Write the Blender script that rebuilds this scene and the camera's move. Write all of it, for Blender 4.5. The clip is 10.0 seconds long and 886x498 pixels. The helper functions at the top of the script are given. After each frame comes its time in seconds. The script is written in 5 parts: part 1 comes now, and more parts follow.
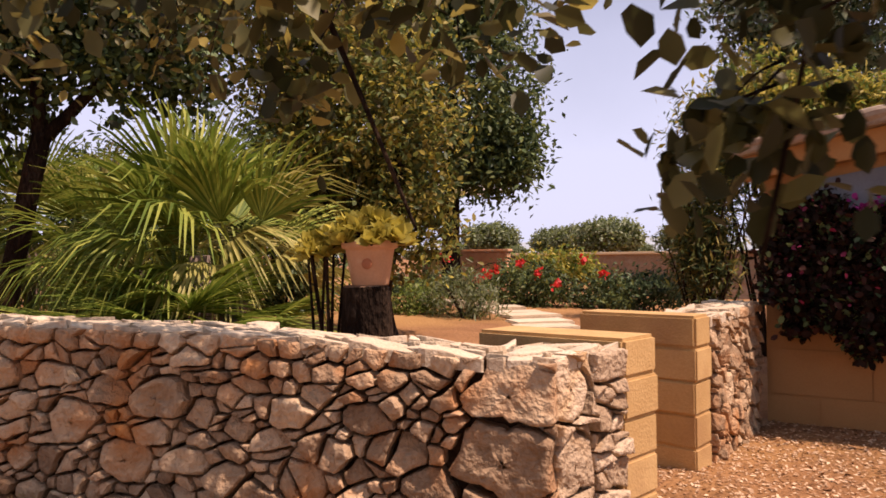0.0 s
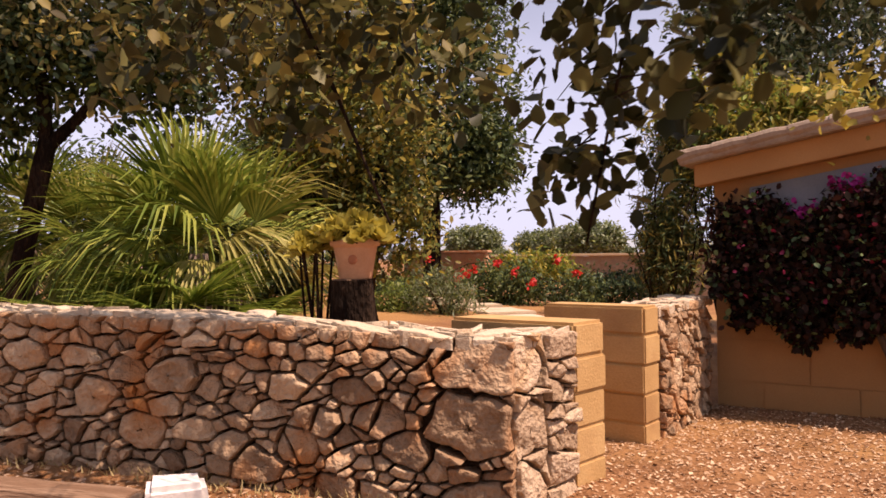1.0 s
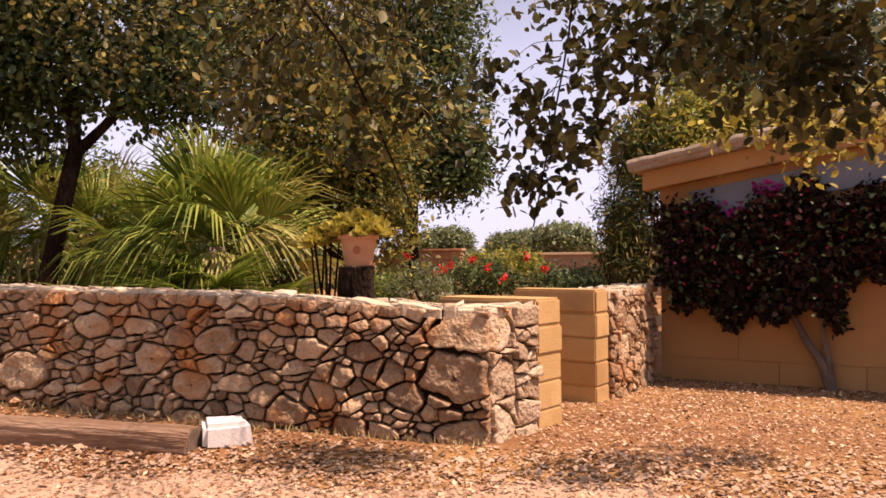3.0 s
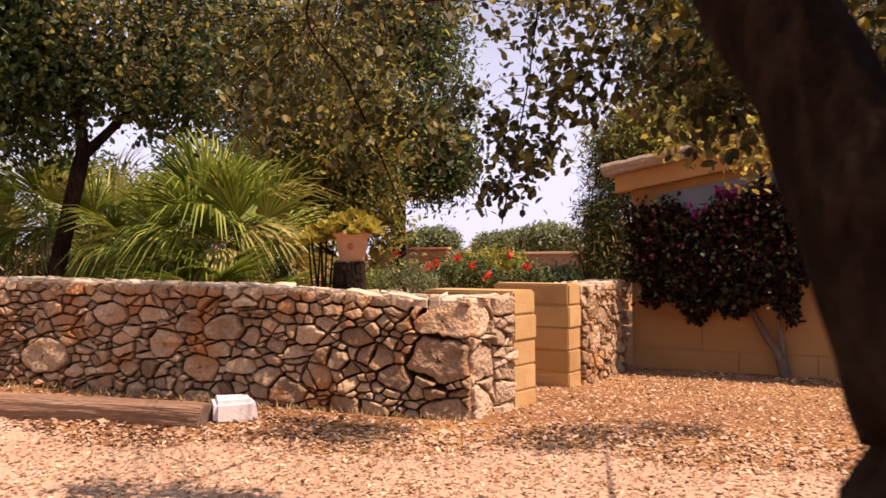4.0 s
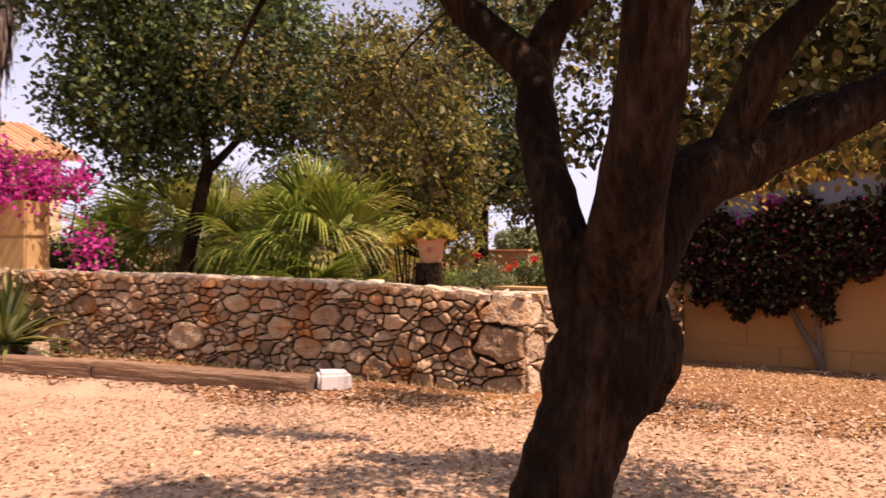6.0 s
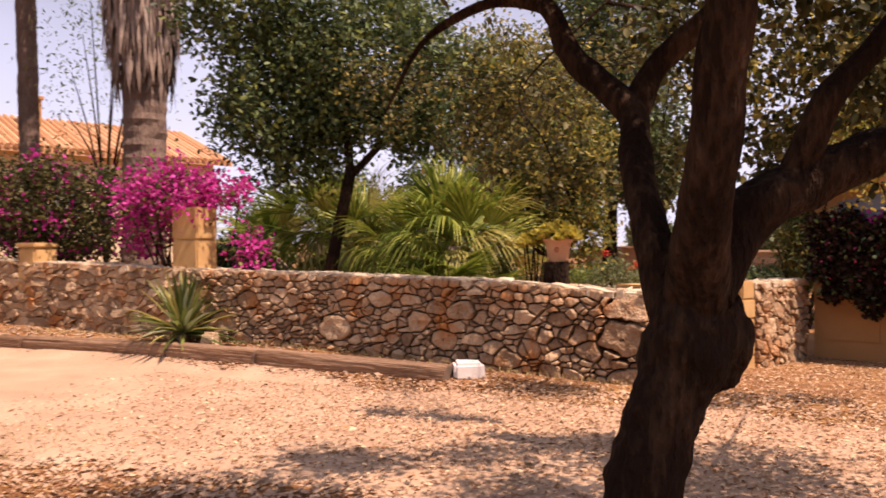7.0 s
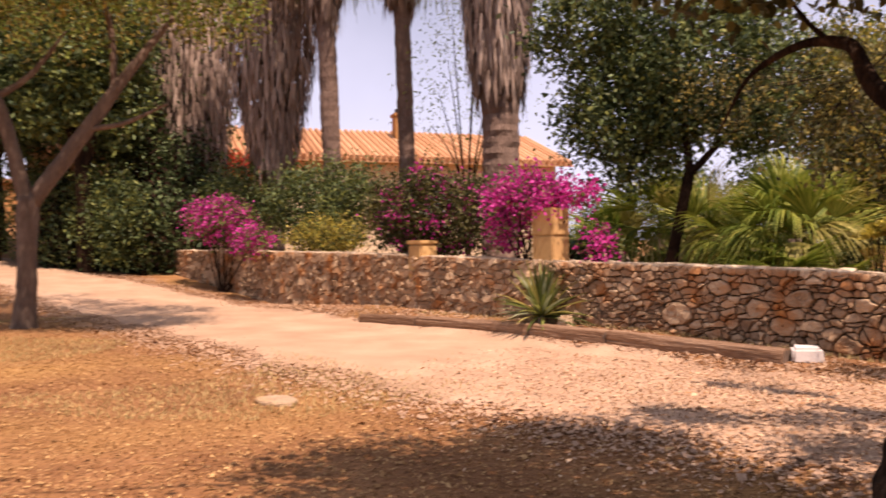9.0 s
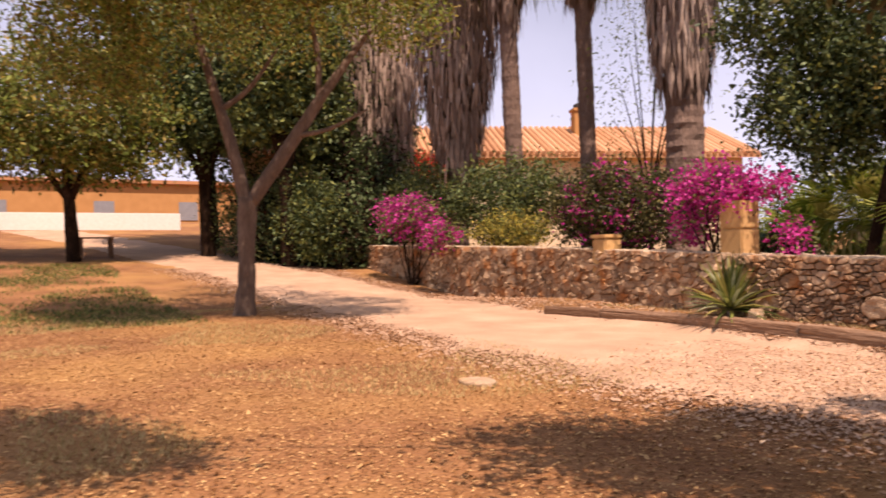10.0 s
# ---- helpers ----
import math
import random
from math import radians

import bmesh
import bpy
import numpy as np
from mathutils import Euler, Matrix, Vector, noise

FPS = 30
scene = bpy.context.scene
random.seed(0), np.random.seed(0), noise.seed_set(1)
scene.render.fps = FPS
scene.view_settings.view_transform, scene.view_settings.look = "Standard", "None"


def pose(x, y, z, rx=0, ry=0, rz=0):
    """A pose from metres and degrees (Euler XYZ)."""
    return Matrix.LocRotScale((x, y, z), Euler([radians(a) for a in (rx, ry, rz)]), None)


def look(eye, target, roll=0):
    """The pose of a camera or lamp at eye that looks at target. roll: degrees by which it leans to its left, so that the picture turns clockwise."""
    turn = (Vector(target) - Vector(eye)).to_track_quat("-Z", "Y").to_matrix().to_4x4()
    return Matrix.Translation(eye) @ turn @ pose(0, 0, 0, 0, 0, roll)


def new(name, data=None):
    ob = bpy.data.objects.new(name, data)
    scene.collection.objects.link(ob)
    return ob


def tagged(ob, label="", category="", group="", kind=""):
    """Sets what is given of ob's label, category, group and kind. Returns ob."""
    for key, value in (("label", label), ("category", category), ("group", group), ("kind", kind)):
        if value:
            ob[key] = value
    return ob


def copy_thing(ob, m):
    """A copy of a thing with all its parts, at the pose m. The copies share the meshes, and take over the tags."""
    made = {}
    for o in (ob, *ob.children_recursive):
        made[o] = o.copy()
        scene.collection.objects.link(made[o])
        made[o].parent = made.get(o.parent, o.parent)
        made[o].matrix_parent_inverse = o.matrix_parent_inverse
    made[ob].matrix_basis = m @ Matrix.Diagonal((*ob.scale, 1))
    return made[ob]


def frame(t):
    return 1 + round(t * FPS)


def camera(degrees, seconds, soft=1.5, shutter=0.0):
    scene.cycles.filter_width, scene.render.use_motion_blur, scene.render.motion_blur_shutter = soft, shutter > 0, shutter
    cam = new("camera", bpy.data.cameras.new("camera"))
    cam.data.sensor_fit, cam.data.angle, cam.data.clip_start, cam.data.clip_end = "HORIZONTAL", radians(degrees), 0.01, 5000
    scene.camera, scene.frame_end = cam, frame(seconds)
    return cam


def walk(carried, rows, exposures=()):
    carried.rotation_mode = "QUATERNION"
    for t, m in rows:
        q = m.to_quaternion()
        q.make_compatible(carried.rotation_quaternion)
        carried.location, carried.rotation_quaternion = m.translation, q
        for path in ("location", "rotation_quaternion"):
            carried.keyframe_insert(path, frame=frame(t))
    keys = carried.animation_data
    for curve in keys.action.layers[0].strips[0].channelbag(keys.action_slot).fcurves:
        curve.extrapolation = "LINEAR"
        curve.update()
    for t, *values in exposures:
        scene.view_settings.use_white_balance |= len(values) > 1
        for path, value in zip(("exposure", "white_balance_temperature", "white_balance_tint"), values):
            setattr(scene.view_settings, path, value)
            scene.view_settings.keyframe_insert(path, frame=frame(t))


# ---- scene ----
cam = camera(55.8, 10.0, soft=1.6, shutter=0.4)
PATH = [
    (0, (0.709, -3.867, 1.489), (0.186, -1.937, 1.5), -0.8),
    (0.5, (0.821, -4.213, 1.456), (0.323, -2.276, 1.471), -0.8),
    (1, (0.936, -4.528, 1.448), (0.451, -2.587, 1.465), -0.8),
    (1.5, (1.006, -4.868, 1.443), (0.538, -2.924, 1.461), -0.8),
    (2, (1.048, -5.22, 1.428), (0.597, -3.272, 1.445), -0.8),
    (2.5, (1.09, -5.539, 1.396), (0.651, -3.588, 1.414), -0.8),
    (4, (1.275, -6.534, 1.329), (0.887, -4.575, 1.347), -0.5),
    (4.5, (1.437, -6.927, 1.33), (1.04, -4.964, 1.344), -0.5),
    (5, (1.555, -7.24, 1.308), (1.141, -5.283, 1.326), -0.5),
    (5.2, (1.622, -7.363, 1.288), (1.185, -5.411, 1.312), -0.2),
    (6.3, (1.922, -8.118, 1.368), (1.241, -6.238, 1.384), -0.2),
    (6.5, (1.959, -8.255, 1.373), (1.22, -6.396, 1.387), -0.2),
    (7, (2.109, -8.541, 1.388), (1.222, -6.749, 1.400), -0.3),
    (7.5, (2.27, -8.836, 1.382), (1.233, -7.126, 1.396), -0.3),
    (8, (2.446, -9.155, 1.378), (1.256, -7.547, 1.391), -0.2),
    (8.5, (2.652, -9.421, 1.372), (1.299, -7.947, 1.381), -0.5),
    (9, (2.856, -9.73, 1.348), (1.345, -8.42, 1.358), -0.7),
    (9.5, (3.04, -9.951, 1.328), (1.392, -8.818, 1.335), -0.8),
    (10, (3.214, -10.202, 1.325), (1.464, -9.235, 1.330), -0.9),
]
walk(cam, [(t, look(eye, aim, roll)) for t, eye, aim, roll in PATH], exposures=[(0.0, 0.34, 7400.0, 34.0), (1.5, 0.43, 7700.0, 36.0), (5.0, 0.54, 7700.0, 37.0), (10.0, 0.5, 7800.0, 36.0)])

# ---- light ----
SUN_AZ, SUN_EL = -8.0, 61.0  # degrees: azimuth from +x towards +y, elevation
world = bpy.data.worlds.new("sky")
scene.world = world
world.use_nodes = True
wn = world.node_tree.nodes
sky = wn.new("ShaderNodeTexSky")
sky.sky_type, sky.sun_disc = "NISHITA", False
sky.sun_elevation, sky.sun_rotation = radians(SUN_EL), radians(90 - SUN_AZ)
sky.air_density, sky.dust_density, sky.ozone_density = 1.0, 1.0, 1.0
wn["Background"].inputs["Strength"].default_value = 0.065
# summer haze: the sky pales towards the horizon, with faint thin cloud
wl = world.node_tree.links
coord, split, veil, cloudy, haze = (wn.new("ShaderNode" + k) for k in ("TexCoord", "SeparateXYZ", "ValToRGB", "TexNoise", "Mix"))
wl.new(coord.outputs["Generated"], split.inputs[0])
wl.new(coord.outputs["Generated"], cloudy.inputs["Vector"])
cloudy.inputs["Scale"].default_value, cloudy.inputs["Detail"].default_value = 3.5, 5
lift = wn.new("ShaderNodeMath")
lift.operation = "MULTIPLY_ADD"
lift.inputs[1].default_value = -0.25
wl.new(cloudy.outputs[0], lift.inputs[0])
wl.new(split.outputs["Z"], lift.inputs[2])
stops_ = veil.color_ramp.elements
for e, (p, c) in zip((stops_[0], stops_[1], stops_.new(0.12), stops_.new(0.28)), ((0.0, 0.85), (0.5, 0.0), (0.12, 0.6), (0.28, 0.18))):
    e.position, e.color = p, (c, c, c, 1)
wl.new(lift.outputs[0], veil.inputs[0])
haze.data_type = "RGBA"
haze.inputs["B"].default_value = (8.8, 10.9, 14.4, 1)
wl.new(veil.outputs[0], haze.inputs["Factor"])
wl.new(sky.outputs[0], haze.inputs["A"])
wl.new(haze.outputs["Result"], wn["Background"].inputs["Color"])
sun = new("sun", bpy.data.lights.new("sun", "SUN"))
sun.data.energy, sun.data.angle, sun.data.color = 5.0, radians(0.6), (1.0, 0.93, 0.82)
sv = Vector((math.cos(radians(SUN_EL)) * math.cos(radians(SUN_AZ)), math.cos(radians(SUN_EL)) * math.sin(radians(SUN_AZ)), math.sin(radians(SUN_EL))))
sun.matrix_world = look(sv * 50, (0, 0, 0))

rng = np.random.default_rng(7)


# ---- materials ----
def ramp_material(name, stops, scale=6.0, fine=60.0, rough=0.9, bump=0.3, dist=0.01, rand=0.35, translucent=0.0, metal=0.0, stretch=(1, 1, 1), spec=0.3, blotch=None):
    """Noise-driven colour with a random shift for each object and island, fine grain and relief."""
    m = bpy.data.materials.new(name)
    m.use_nodes = True
    nt = m.node_tree
    nd, ln = nt.nodes, nt.links
    b = nd["Principled BSDF"]
    tc, mp = nd.new("ShaderNodeTexCoord"), nd.new("ShaderNodeMapping")
    mp.inputs["Scale"].default_value = stretch
    gm = nd.new("ShaderNodeNewGeometry")
    ln.new(gm.outputs["Position"], mp.inputs["Vector"])
    n1, n2 = nd.new("ShaderNodeTexNoise"), nd.new("ShaderNodeTexNoise")
    n1.inputs["Scale"].default_value, n1.inputs["Detail"].default_value = scale, 4
    n2.inputs["Scale"].default_value, n2.inputs["Detail"].default_value = fine, 3
    for n in (n1, n2):
        ln.new(mp.outputs[0], n.inputs["Vector"])
    oi = nd.new("ShaderNodeObjectInfo")
    add = nd.new("ShaderNodeMath"); add.operation = "ADD"
    ln.new(oi.outputs["Random"], add.inputs[0]); ln.new(gm.outputs["Random Per Island"], add.inputs[1])
    fr = nd.new("ShaderNodeMath"); fr.operation = "FRACT"
    ln.new(add.outputs[0], fr.inputs[0])
    mx = nd.new("ShaderNodeMath"); mx.operation = "MULTIPLY_ADD"
    ln.new(fr.outputs[0], mx.inputs[0]); mx.inputs[1].default_value = rand
    half = nd.new("ShaderNodeMath"); half.operation = "MULTIPLY_ADD"
    ln.new(n1.outputs[0], half.inputs[0]); half.inputs[1].default_value = (1 - rand) * 0.8
    half.inputs[2].default_value = -0.1 * (1 - rand)
    ln.new(half.outputs[0], mx.inputs[2])
    gr = nd.new("ShaderNodeMath"); gr.operation = "MULTIPLY_ADD"
    ln.new(n2.outputs[0], gr.inputs[0]); gr.inputs[1].default_value = 0.5
    ln.new(mx.outputs[0], gr.inputs[2])
    sb = nd.new("ShaderNodeMath"); sb.operation = "SUBTRACT"
    ln.new(gr.outputs[0], sb.inputs[0]); sb.inputs[1].default_value = 0.1
    cr = nd.new("ShaderNodeValToRGB")
    el = cr.color_ramp.elements
    for i, (p, c) in enumerate(stops):
        e = el[i] if i < 2 else el.new(p)
        e.position, e.color = p, (*c, 1)
    ln.new(sb.outputs[0], cr.inputs[0])
    col = cr.outputs[0]
    if blotch:
        n3 = nd.new("ShaderNodeTexNoise")
        n3.inputs["Scale"].default_value, n3.inputs["Detail"].default_value = blotch[0], 5
        ln.new(gm.outputs["Position"], n3.inputs["Vector"])
        c3 = nd.new("ShaderNodeValToRGB")
        c3.color_ramp.elements[0].position, c3.color_ramp.elements[1].position = blotch[2], blotch[3]
        ln.new(n3.outputs[0], c3.inputs[0])
        mm = nd.new("ShaderNodeMix"); mm.data_type = "RGBA"
        mm.inputs["B"].default_value = (*blotch[1], 1)
        ln.new(c3.outputs[0], mm.inputs["Factor"]); ln.new(col, mm.inputs["A"])
        col = mm.outputs["Result"]
    ln.new(col, b.inputs["Base Color"])
    b.inputs["Roughness"].default_value, b.inputs["Metallic"].default_value = rough, metal
    b.inputs["Specular IOR Level"].default_value = spec
    if bump:
        bp = nd.new("ShaderNodeBump")
        bp.inputs["Strength"].default_value, bp.inputs["Distance"].default_value = bump, dist
        ln.new(n2.outputs[0], bp.inputs["Height"]); ln.new(bp.outputs[0], b.inputs["Normal"])
    if translucent:
        tr, ms = nd.new("ShaderNodeBsdfTranslucent"), nd.new("ShaderNodeMixShader")
        ln.new(col, tr.inputs["Color"]); ms.inputs[0].default_value = translucent
        ln.new(b.outputs[0], ms.inputs[1]); ln.new(tr.outputs[0], ms.inputs[2])
        ln.new(ms.outputs[0], nd["Material Output"].inputs["Surface"])
    return m


M = {}
M["stone"] = ramp_material("limestone", [(0.0, (0.13, 0.072, 0.04)), (1.0, (0.66, 0.49, 0.31)), (0.35, (0.28, 0.178, 0.103)), (0.7, (0.46, 0.31, 0.185))], 7, 30, 0.95, 1.0, 0.035, 0.6, blotch=(2.6, (0.44, 0.18, 0.058), 0.5, 0.72), spec=0.1)
# pale limestone; on the wall's return its paleness stands for sunlight
M["pale_lit_stone"] = ramp_material("pale_sunlit_limestone", [(0.0, (0.17, 0.105, 0.06)), (1.0, (0.68, 0.53, 0.36)), (0.4, (0.36, 0.25, 0.155)), (0.7, (0.52, 0.38, 0.25))], 7, 30, 0.95, 1.0, 0.035, 0.5, blotch=(3.2, (0.5, 0.29, 0.13), 0.5, 0.72), spec=0.1)
# earth taken near black: the shadow between the stones is in its colour
M["mortar"] = ramp_material("shadowed_earth_fill", [(0.0, (0.02, 0.011, 0.006)), (1.0, (0.1, 0.052, 0.028))], 8, 70, 1.0, 0.8, 0.02, 0.0, spec=0.05)
M["capping"] = ramp_material("lime_capping", [(0.0, (0.35, 0.25, 0.16)), (1.0, (0.72, 0.6, 0.44)), (0.5, (0.55, 0.43, 0.29))], 7, 55, 0.95, 0.7, 0.015, 0.25)
M["block"] = ramp_material("sandstone_block", [(0.0, (0.35, 0.2, 0.075)), (1.0, (0.64, 0.43, 0.2)), (0.5, (0.5, 0.31, 0.13))], 4, 60, 0.95, 0.6, 0.008, 0.25, blotch=(2.2, (0.36, 0.2, 0.09), 0.5, 0.75), spec=0.1)
M["render"] = ramp_material("ochre_render", [(0.0, (0.33, 0.165, 0.062)), (1.0, (0.53, 0.3, 0.125)), (0.5, (0.43, 0.225, 0.088))], 1.6, 80, 0.95, 0.25, 0.005, 0.1, spec=0.1)
M["ground"] = ramp_material("dry_earth", [(0.0, (0.085, 0.031, 0.011)), (1.0, (0.5, 0.29, 0.14)), (0.45, (0.24, 0.108, 0.041)), (0.7, (0.35, 0.175, 0.072))], 1.2, 24, 1.0, 1.0, 0.03, 0.0, blotch=(0.35, (0.36, 0.19, 0.062), 0.45, 0.7))
M["chaff"] = ramp_material("dry_grass_chaff", [(0.0, (0.06, 0.022, 0.008)), (1.0, (0.52, 0.32, 0.14)), (0.5, (0.24, 0.11, 0.04))], 1.0, 10, 0.95, 0, 0.01, 0.9, spec=0.1)
M["road"] = ramp_material("gravel_drive", [(0.0, (0.25, 0.145, 0.083)), (1.0, (0.62, 0.45, 0.32)), (0.5, (0.44, 0.285, 0.18))], 1.2, 45, 1.0, 0.5, 0.01, 0.0)
M["litter"] = ramp_material("dry_leaf_litter", [(0.0, (0.09, 0.034, 0.013)), (1.0, (0.64, 0.45, 0.28)), (0.5, (0.34, 0.175, 0.083))], 1.0, 10, 0.9, 0, 0.01, 0.9, spec=0.15)
M["bark"] = ramp_material("carob_bark", [(0.0, (0.008, 0.005, 0.003)), (1.0, (0.2, 0.125, 0.075)), (0.42, (0.022, 0.013, 0.008)), (0.6, (0.06, 0.036, 0.021))], 7, 40, 0.95, 1.0, 0.06, 0.0, stretch=(1, 1, 0.35), spec=0.08)
M["palmbark"] = ramp_material("palm_bark", [(0.0, (0.06, 0.038, 0.028)), (1.0, (0.3, 0.21, 0.155)), (0.5, (0.15, 0.1, 0.075))], 4, 22, 0.95, 1.0, 0.05, 0.2, stretch=(1, 1, 0.35))
M["bark2"] = ramp_material("grey_bark", [(0.0, (0.04, 0.026, 0.018)), (1.0, (0.32, 0.23, 0.165)), (0.5, (0.15, 0.103, 0.072))], 6, 30, 0.95, 1.0, 0.03, 0.0, stretch=(1, 1, 0.3))
M["skirt"] = ramp_material("dry_palm_thatch", [(0.0, (0.07, 0.048, 0.035)), (1.0, (0.4, 0.31, 0.24)), (0.5, (0.2, 0.14, 0.105))], 3, 20, 0.9, 0, 0.01, 0.7)
LEAF = dict(scale=1.2, fine=9.0, rough=0.55, bump=0, spec=0.28)
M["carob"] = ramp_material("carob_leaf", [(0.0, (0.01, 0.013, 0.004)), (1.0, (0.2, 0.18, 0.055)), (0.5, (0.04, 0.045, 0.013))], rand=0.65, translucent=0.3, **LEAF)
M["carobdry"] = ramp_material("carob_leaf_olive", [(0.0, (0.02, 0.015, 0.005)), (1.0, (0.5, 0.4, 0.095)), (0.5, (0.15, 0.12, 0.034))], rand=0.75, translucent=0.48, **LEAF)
M["dark"] = ramp_material("dark_green_leaf", [(0.0, (0.006, 0.014, 0.005)), (1.0, (0.19, 0.26, 0.1)), (0.5, (0.044, 0.074, 0.027))], rand=0.65, translucent=0.25, **LEAF)
M["mid"] = ramp_material("mid_green_leaf", [(0.0, (0.014, 0.024, 0.005)), (1.0, (0.27, 0.3, 0.075)), (0.5, (0.08, 0.105, 0.026))], rand=0.65, translucent=0.35, **LEAF)
M["bright"] = ramp_material("bright_green_leaf", [(0.0, (0.03, 0.06, 0.008)), (1.0, (0.32, 0.38, 0.08)), (0.5, (0.14, 0.2, 0.036))], rand=0.65, translucent=0.45, **LEAF)
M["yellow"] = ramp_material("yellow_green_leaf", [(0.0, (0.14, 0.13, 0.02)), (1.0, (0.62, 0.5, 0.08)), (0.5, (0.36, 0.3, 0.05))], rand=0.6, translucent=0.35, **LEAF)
M["grey"] = ramp_material("grey_green_leaf", [(0.0, (0.09, 0.11, 0.06)), (1.0, (0.34, 0.37, 0.22)), (0.5, (0.2, 0.23, 0.12))], rand=0.6, translucent=0.3, **LEAF)
M["fan"] = ramp_material("fan_palm_leaf", [(0.0, (0.025, 0.05, 0.006)), (1.0, (0.42, 0.42, 0.08)), (0.5, (0.13, 0.19, 0.025))], rand=0.6, translucent=0.3, **LEAF)
M["fandry"] = ramp_material("dry_and_sunlit_fan_leaf", [(0.0, (0.12, 0.1, 0.02)), (1.0, (0.58, 0.5, 0.17)), (0.5, (0.33, 0.3, 0.08))], rand=0.6, translucent=0.3, **LEAF)
# wine-tinged leaf taken near black: the shade it hangs in is in the colour
M["wine"] = ramp_material("shade_dark_wine_leaf", [(0.0, (0.006, 0.006, 0.004)), (1.0, (0.06, 0.024, 0.018)), (0.5, (0.02, 0.012, 0.008))], 1.2, 9.0, 0.85, 0, 0.01, 0.7, 0.1, spec=0.06)
M["magenta"] = ramp_material("magenta_bract", [(0.0, (0.16, 0.008, 0.065)), (1.0, (0.8, 0.09, 0.42)), (0.5, (0.44, 0.022, 0.2))], rand=0.7, translucent=0.35, **LEAF)
# darker copy of the magenta bract, with shade in its colour
M["shade_red"] = ramp_material("shaded_crimson_bract", [(0.0, (0.1, 0.01, 0.02)), (1.0, (0.4, 0.04, 0.1)), (0.5, (0.22, 0.02, 0.05))], rand=0.6, translucent=0.3, **LEAF)
M["red"] = ramp_material("red_petal", [(0.0, (0.4, 0.01, 0.01)), (1.0, (0.85, 0.06, 0.04))], rand=0.6, translucent=0.3, **LEAF)
M["terracotta"] = ramp_material("terracotta", [(0.0, (0.5, 0.24, 0.12)), (1.0, (0.72, 0.42, 0.25)), (0.5, (0.62, 0.33, 0.18))], 9, 70, 0.85, 0.25, 0.004, 0.0, blotch=(6.0, (0.7, 0.52, 0.38), 0.55, 0.8))
M["clayred"] = ramp_material("clay_medallion", [(0.0, (0.38, 0.13, 0.06)), (1.0, (0.5, 0.2, 0.1))], 9, 70, 0.85, 0.2, 0.004, 0.0)
M["tile"] = ramp_material("roof_tile", [(0.0, (0.28, 0.12, 0.055)), (1.0, (0.6, 0.36, 0.2)), (0.5, (0.46, 0.23, 0.11))], 1.5, 20, 0.9, 0.2, 0.01, 0.6)
M["oldtile"] = ramp_material("weathered_roof_tile", [(0.0, (0.14, 0.1, 0.07)), (1.0, (0.46, 0.37, 0.27)), (0.5, (0.29, 0.21, 0.145))], 5, 25, 0.95, 0.6, 0.012, 0.4, blotch=(4.0, (0.3, 0.16, 0.08), 0.5, 0.75))
M["cream"] = ramp_material("cream_wall", [(0.0, (0.55, 0.42, 0.26)), (1.0, (0.75, 0.62, 0.43))], 1.0, 40, 0.9, 0.15, 0.005, 0.0)
M["white"] = ramp_material("white_paint", [(0.0, (0.6, 0.55, 0.48)), (1.0, (0.82, 0.79, 0.74))], 6, 50, 0.8, 0.4, 0.008, 0.0)
M["wood"] = ramp_material("weathered_sleeper", [(0.0, (0.045, 0.023, 0.013)), (1.0, (0.5, 0.34, 0.22)), (0.5, (0.21, 0.12, 0.07))], 3, 30, 0.95, 1.0, 0.02, 0.2, stretch=(0.25, 3, 3), spec=0.1)
M["greywood"] = ramp_material("grey_painted_metal", [(0.0, (0.16, 0.17, 0.18)), (1.0, (0.26, 0.27, 0.28))], 3, 40, 0.6, 0.1, 0.004, 0.0)
M["iron"] = ramp_material("dark_iron", [(0.0, (0.02, 0.02, 0.02)), (1.0, (0.07, 0.06, 0.05))], 3, 40, 0.6, 0.1, 0.004, 0.0)
M["redpaint"] = ramp_material("red_cloth", [(0.0, (0.5, 0.04, 0.02)), (1.0, (0.75, 0.1, 0.06))], 3, 40, 0.8, 0.1, 0.004, 0.0)


# ---- building helpers ----
def link(name, me, material, parent=None, label=""):
    if material is not None:
        me.materials.append(material)
    ob = new(name, me)
    if parent is not None:
        ob.parent = parent
    if label:
        ob["label"] = label
    return ob


def part(name, bm, material, parent=None, label="", smooth=False):
    """Link a bmesh as one mesh object."""
    me = bpy.data.meshes.new(name)
    bm.normal_update()
    bm.to_mesh(me)
    bm.free()
    if smooth:
        me.polygons.foreach_set("use_smooth", [True] * len(me.polygons))
    return link(name, me, material, parent, label)


def thing(name, loc, label, category, group="", kind=""):
    e = new(name)
    e.location = loc
    e.empty_display_size = 0.1
    return tagged(e, label, category, group, kind)


def array_mesh(name, verts, faces, smooth=False):
    """A mesh from arrays: verts (n, 3), faces (m, k), all of k corners."""
    me = bpy.data.meshes.new(name)
    verts, faces = np.asarray(verts, np.float32), np.asarray(faces, np.int32)
    m, k = faces.shape
    me.vertices.add(len(verts)); me.vertices.foreach_set("co", verts.ravel())
    me.loops.add(m * k); me.loops.foreach_set("vertex_index", faces.ravel())
    me.polygons.add(m)
    me.polygons.foreach_set("loop_start", np.arange(0, m * k, k, dtype=np.int32))
    me.polygons.foreach_set("loop_total", np.full(m, k, np.int32))
    if smooth:
        me.polygons.foreach_set("use_smooth", np.ones(m, bool))
    me.update(calc_edges=True)
    return me


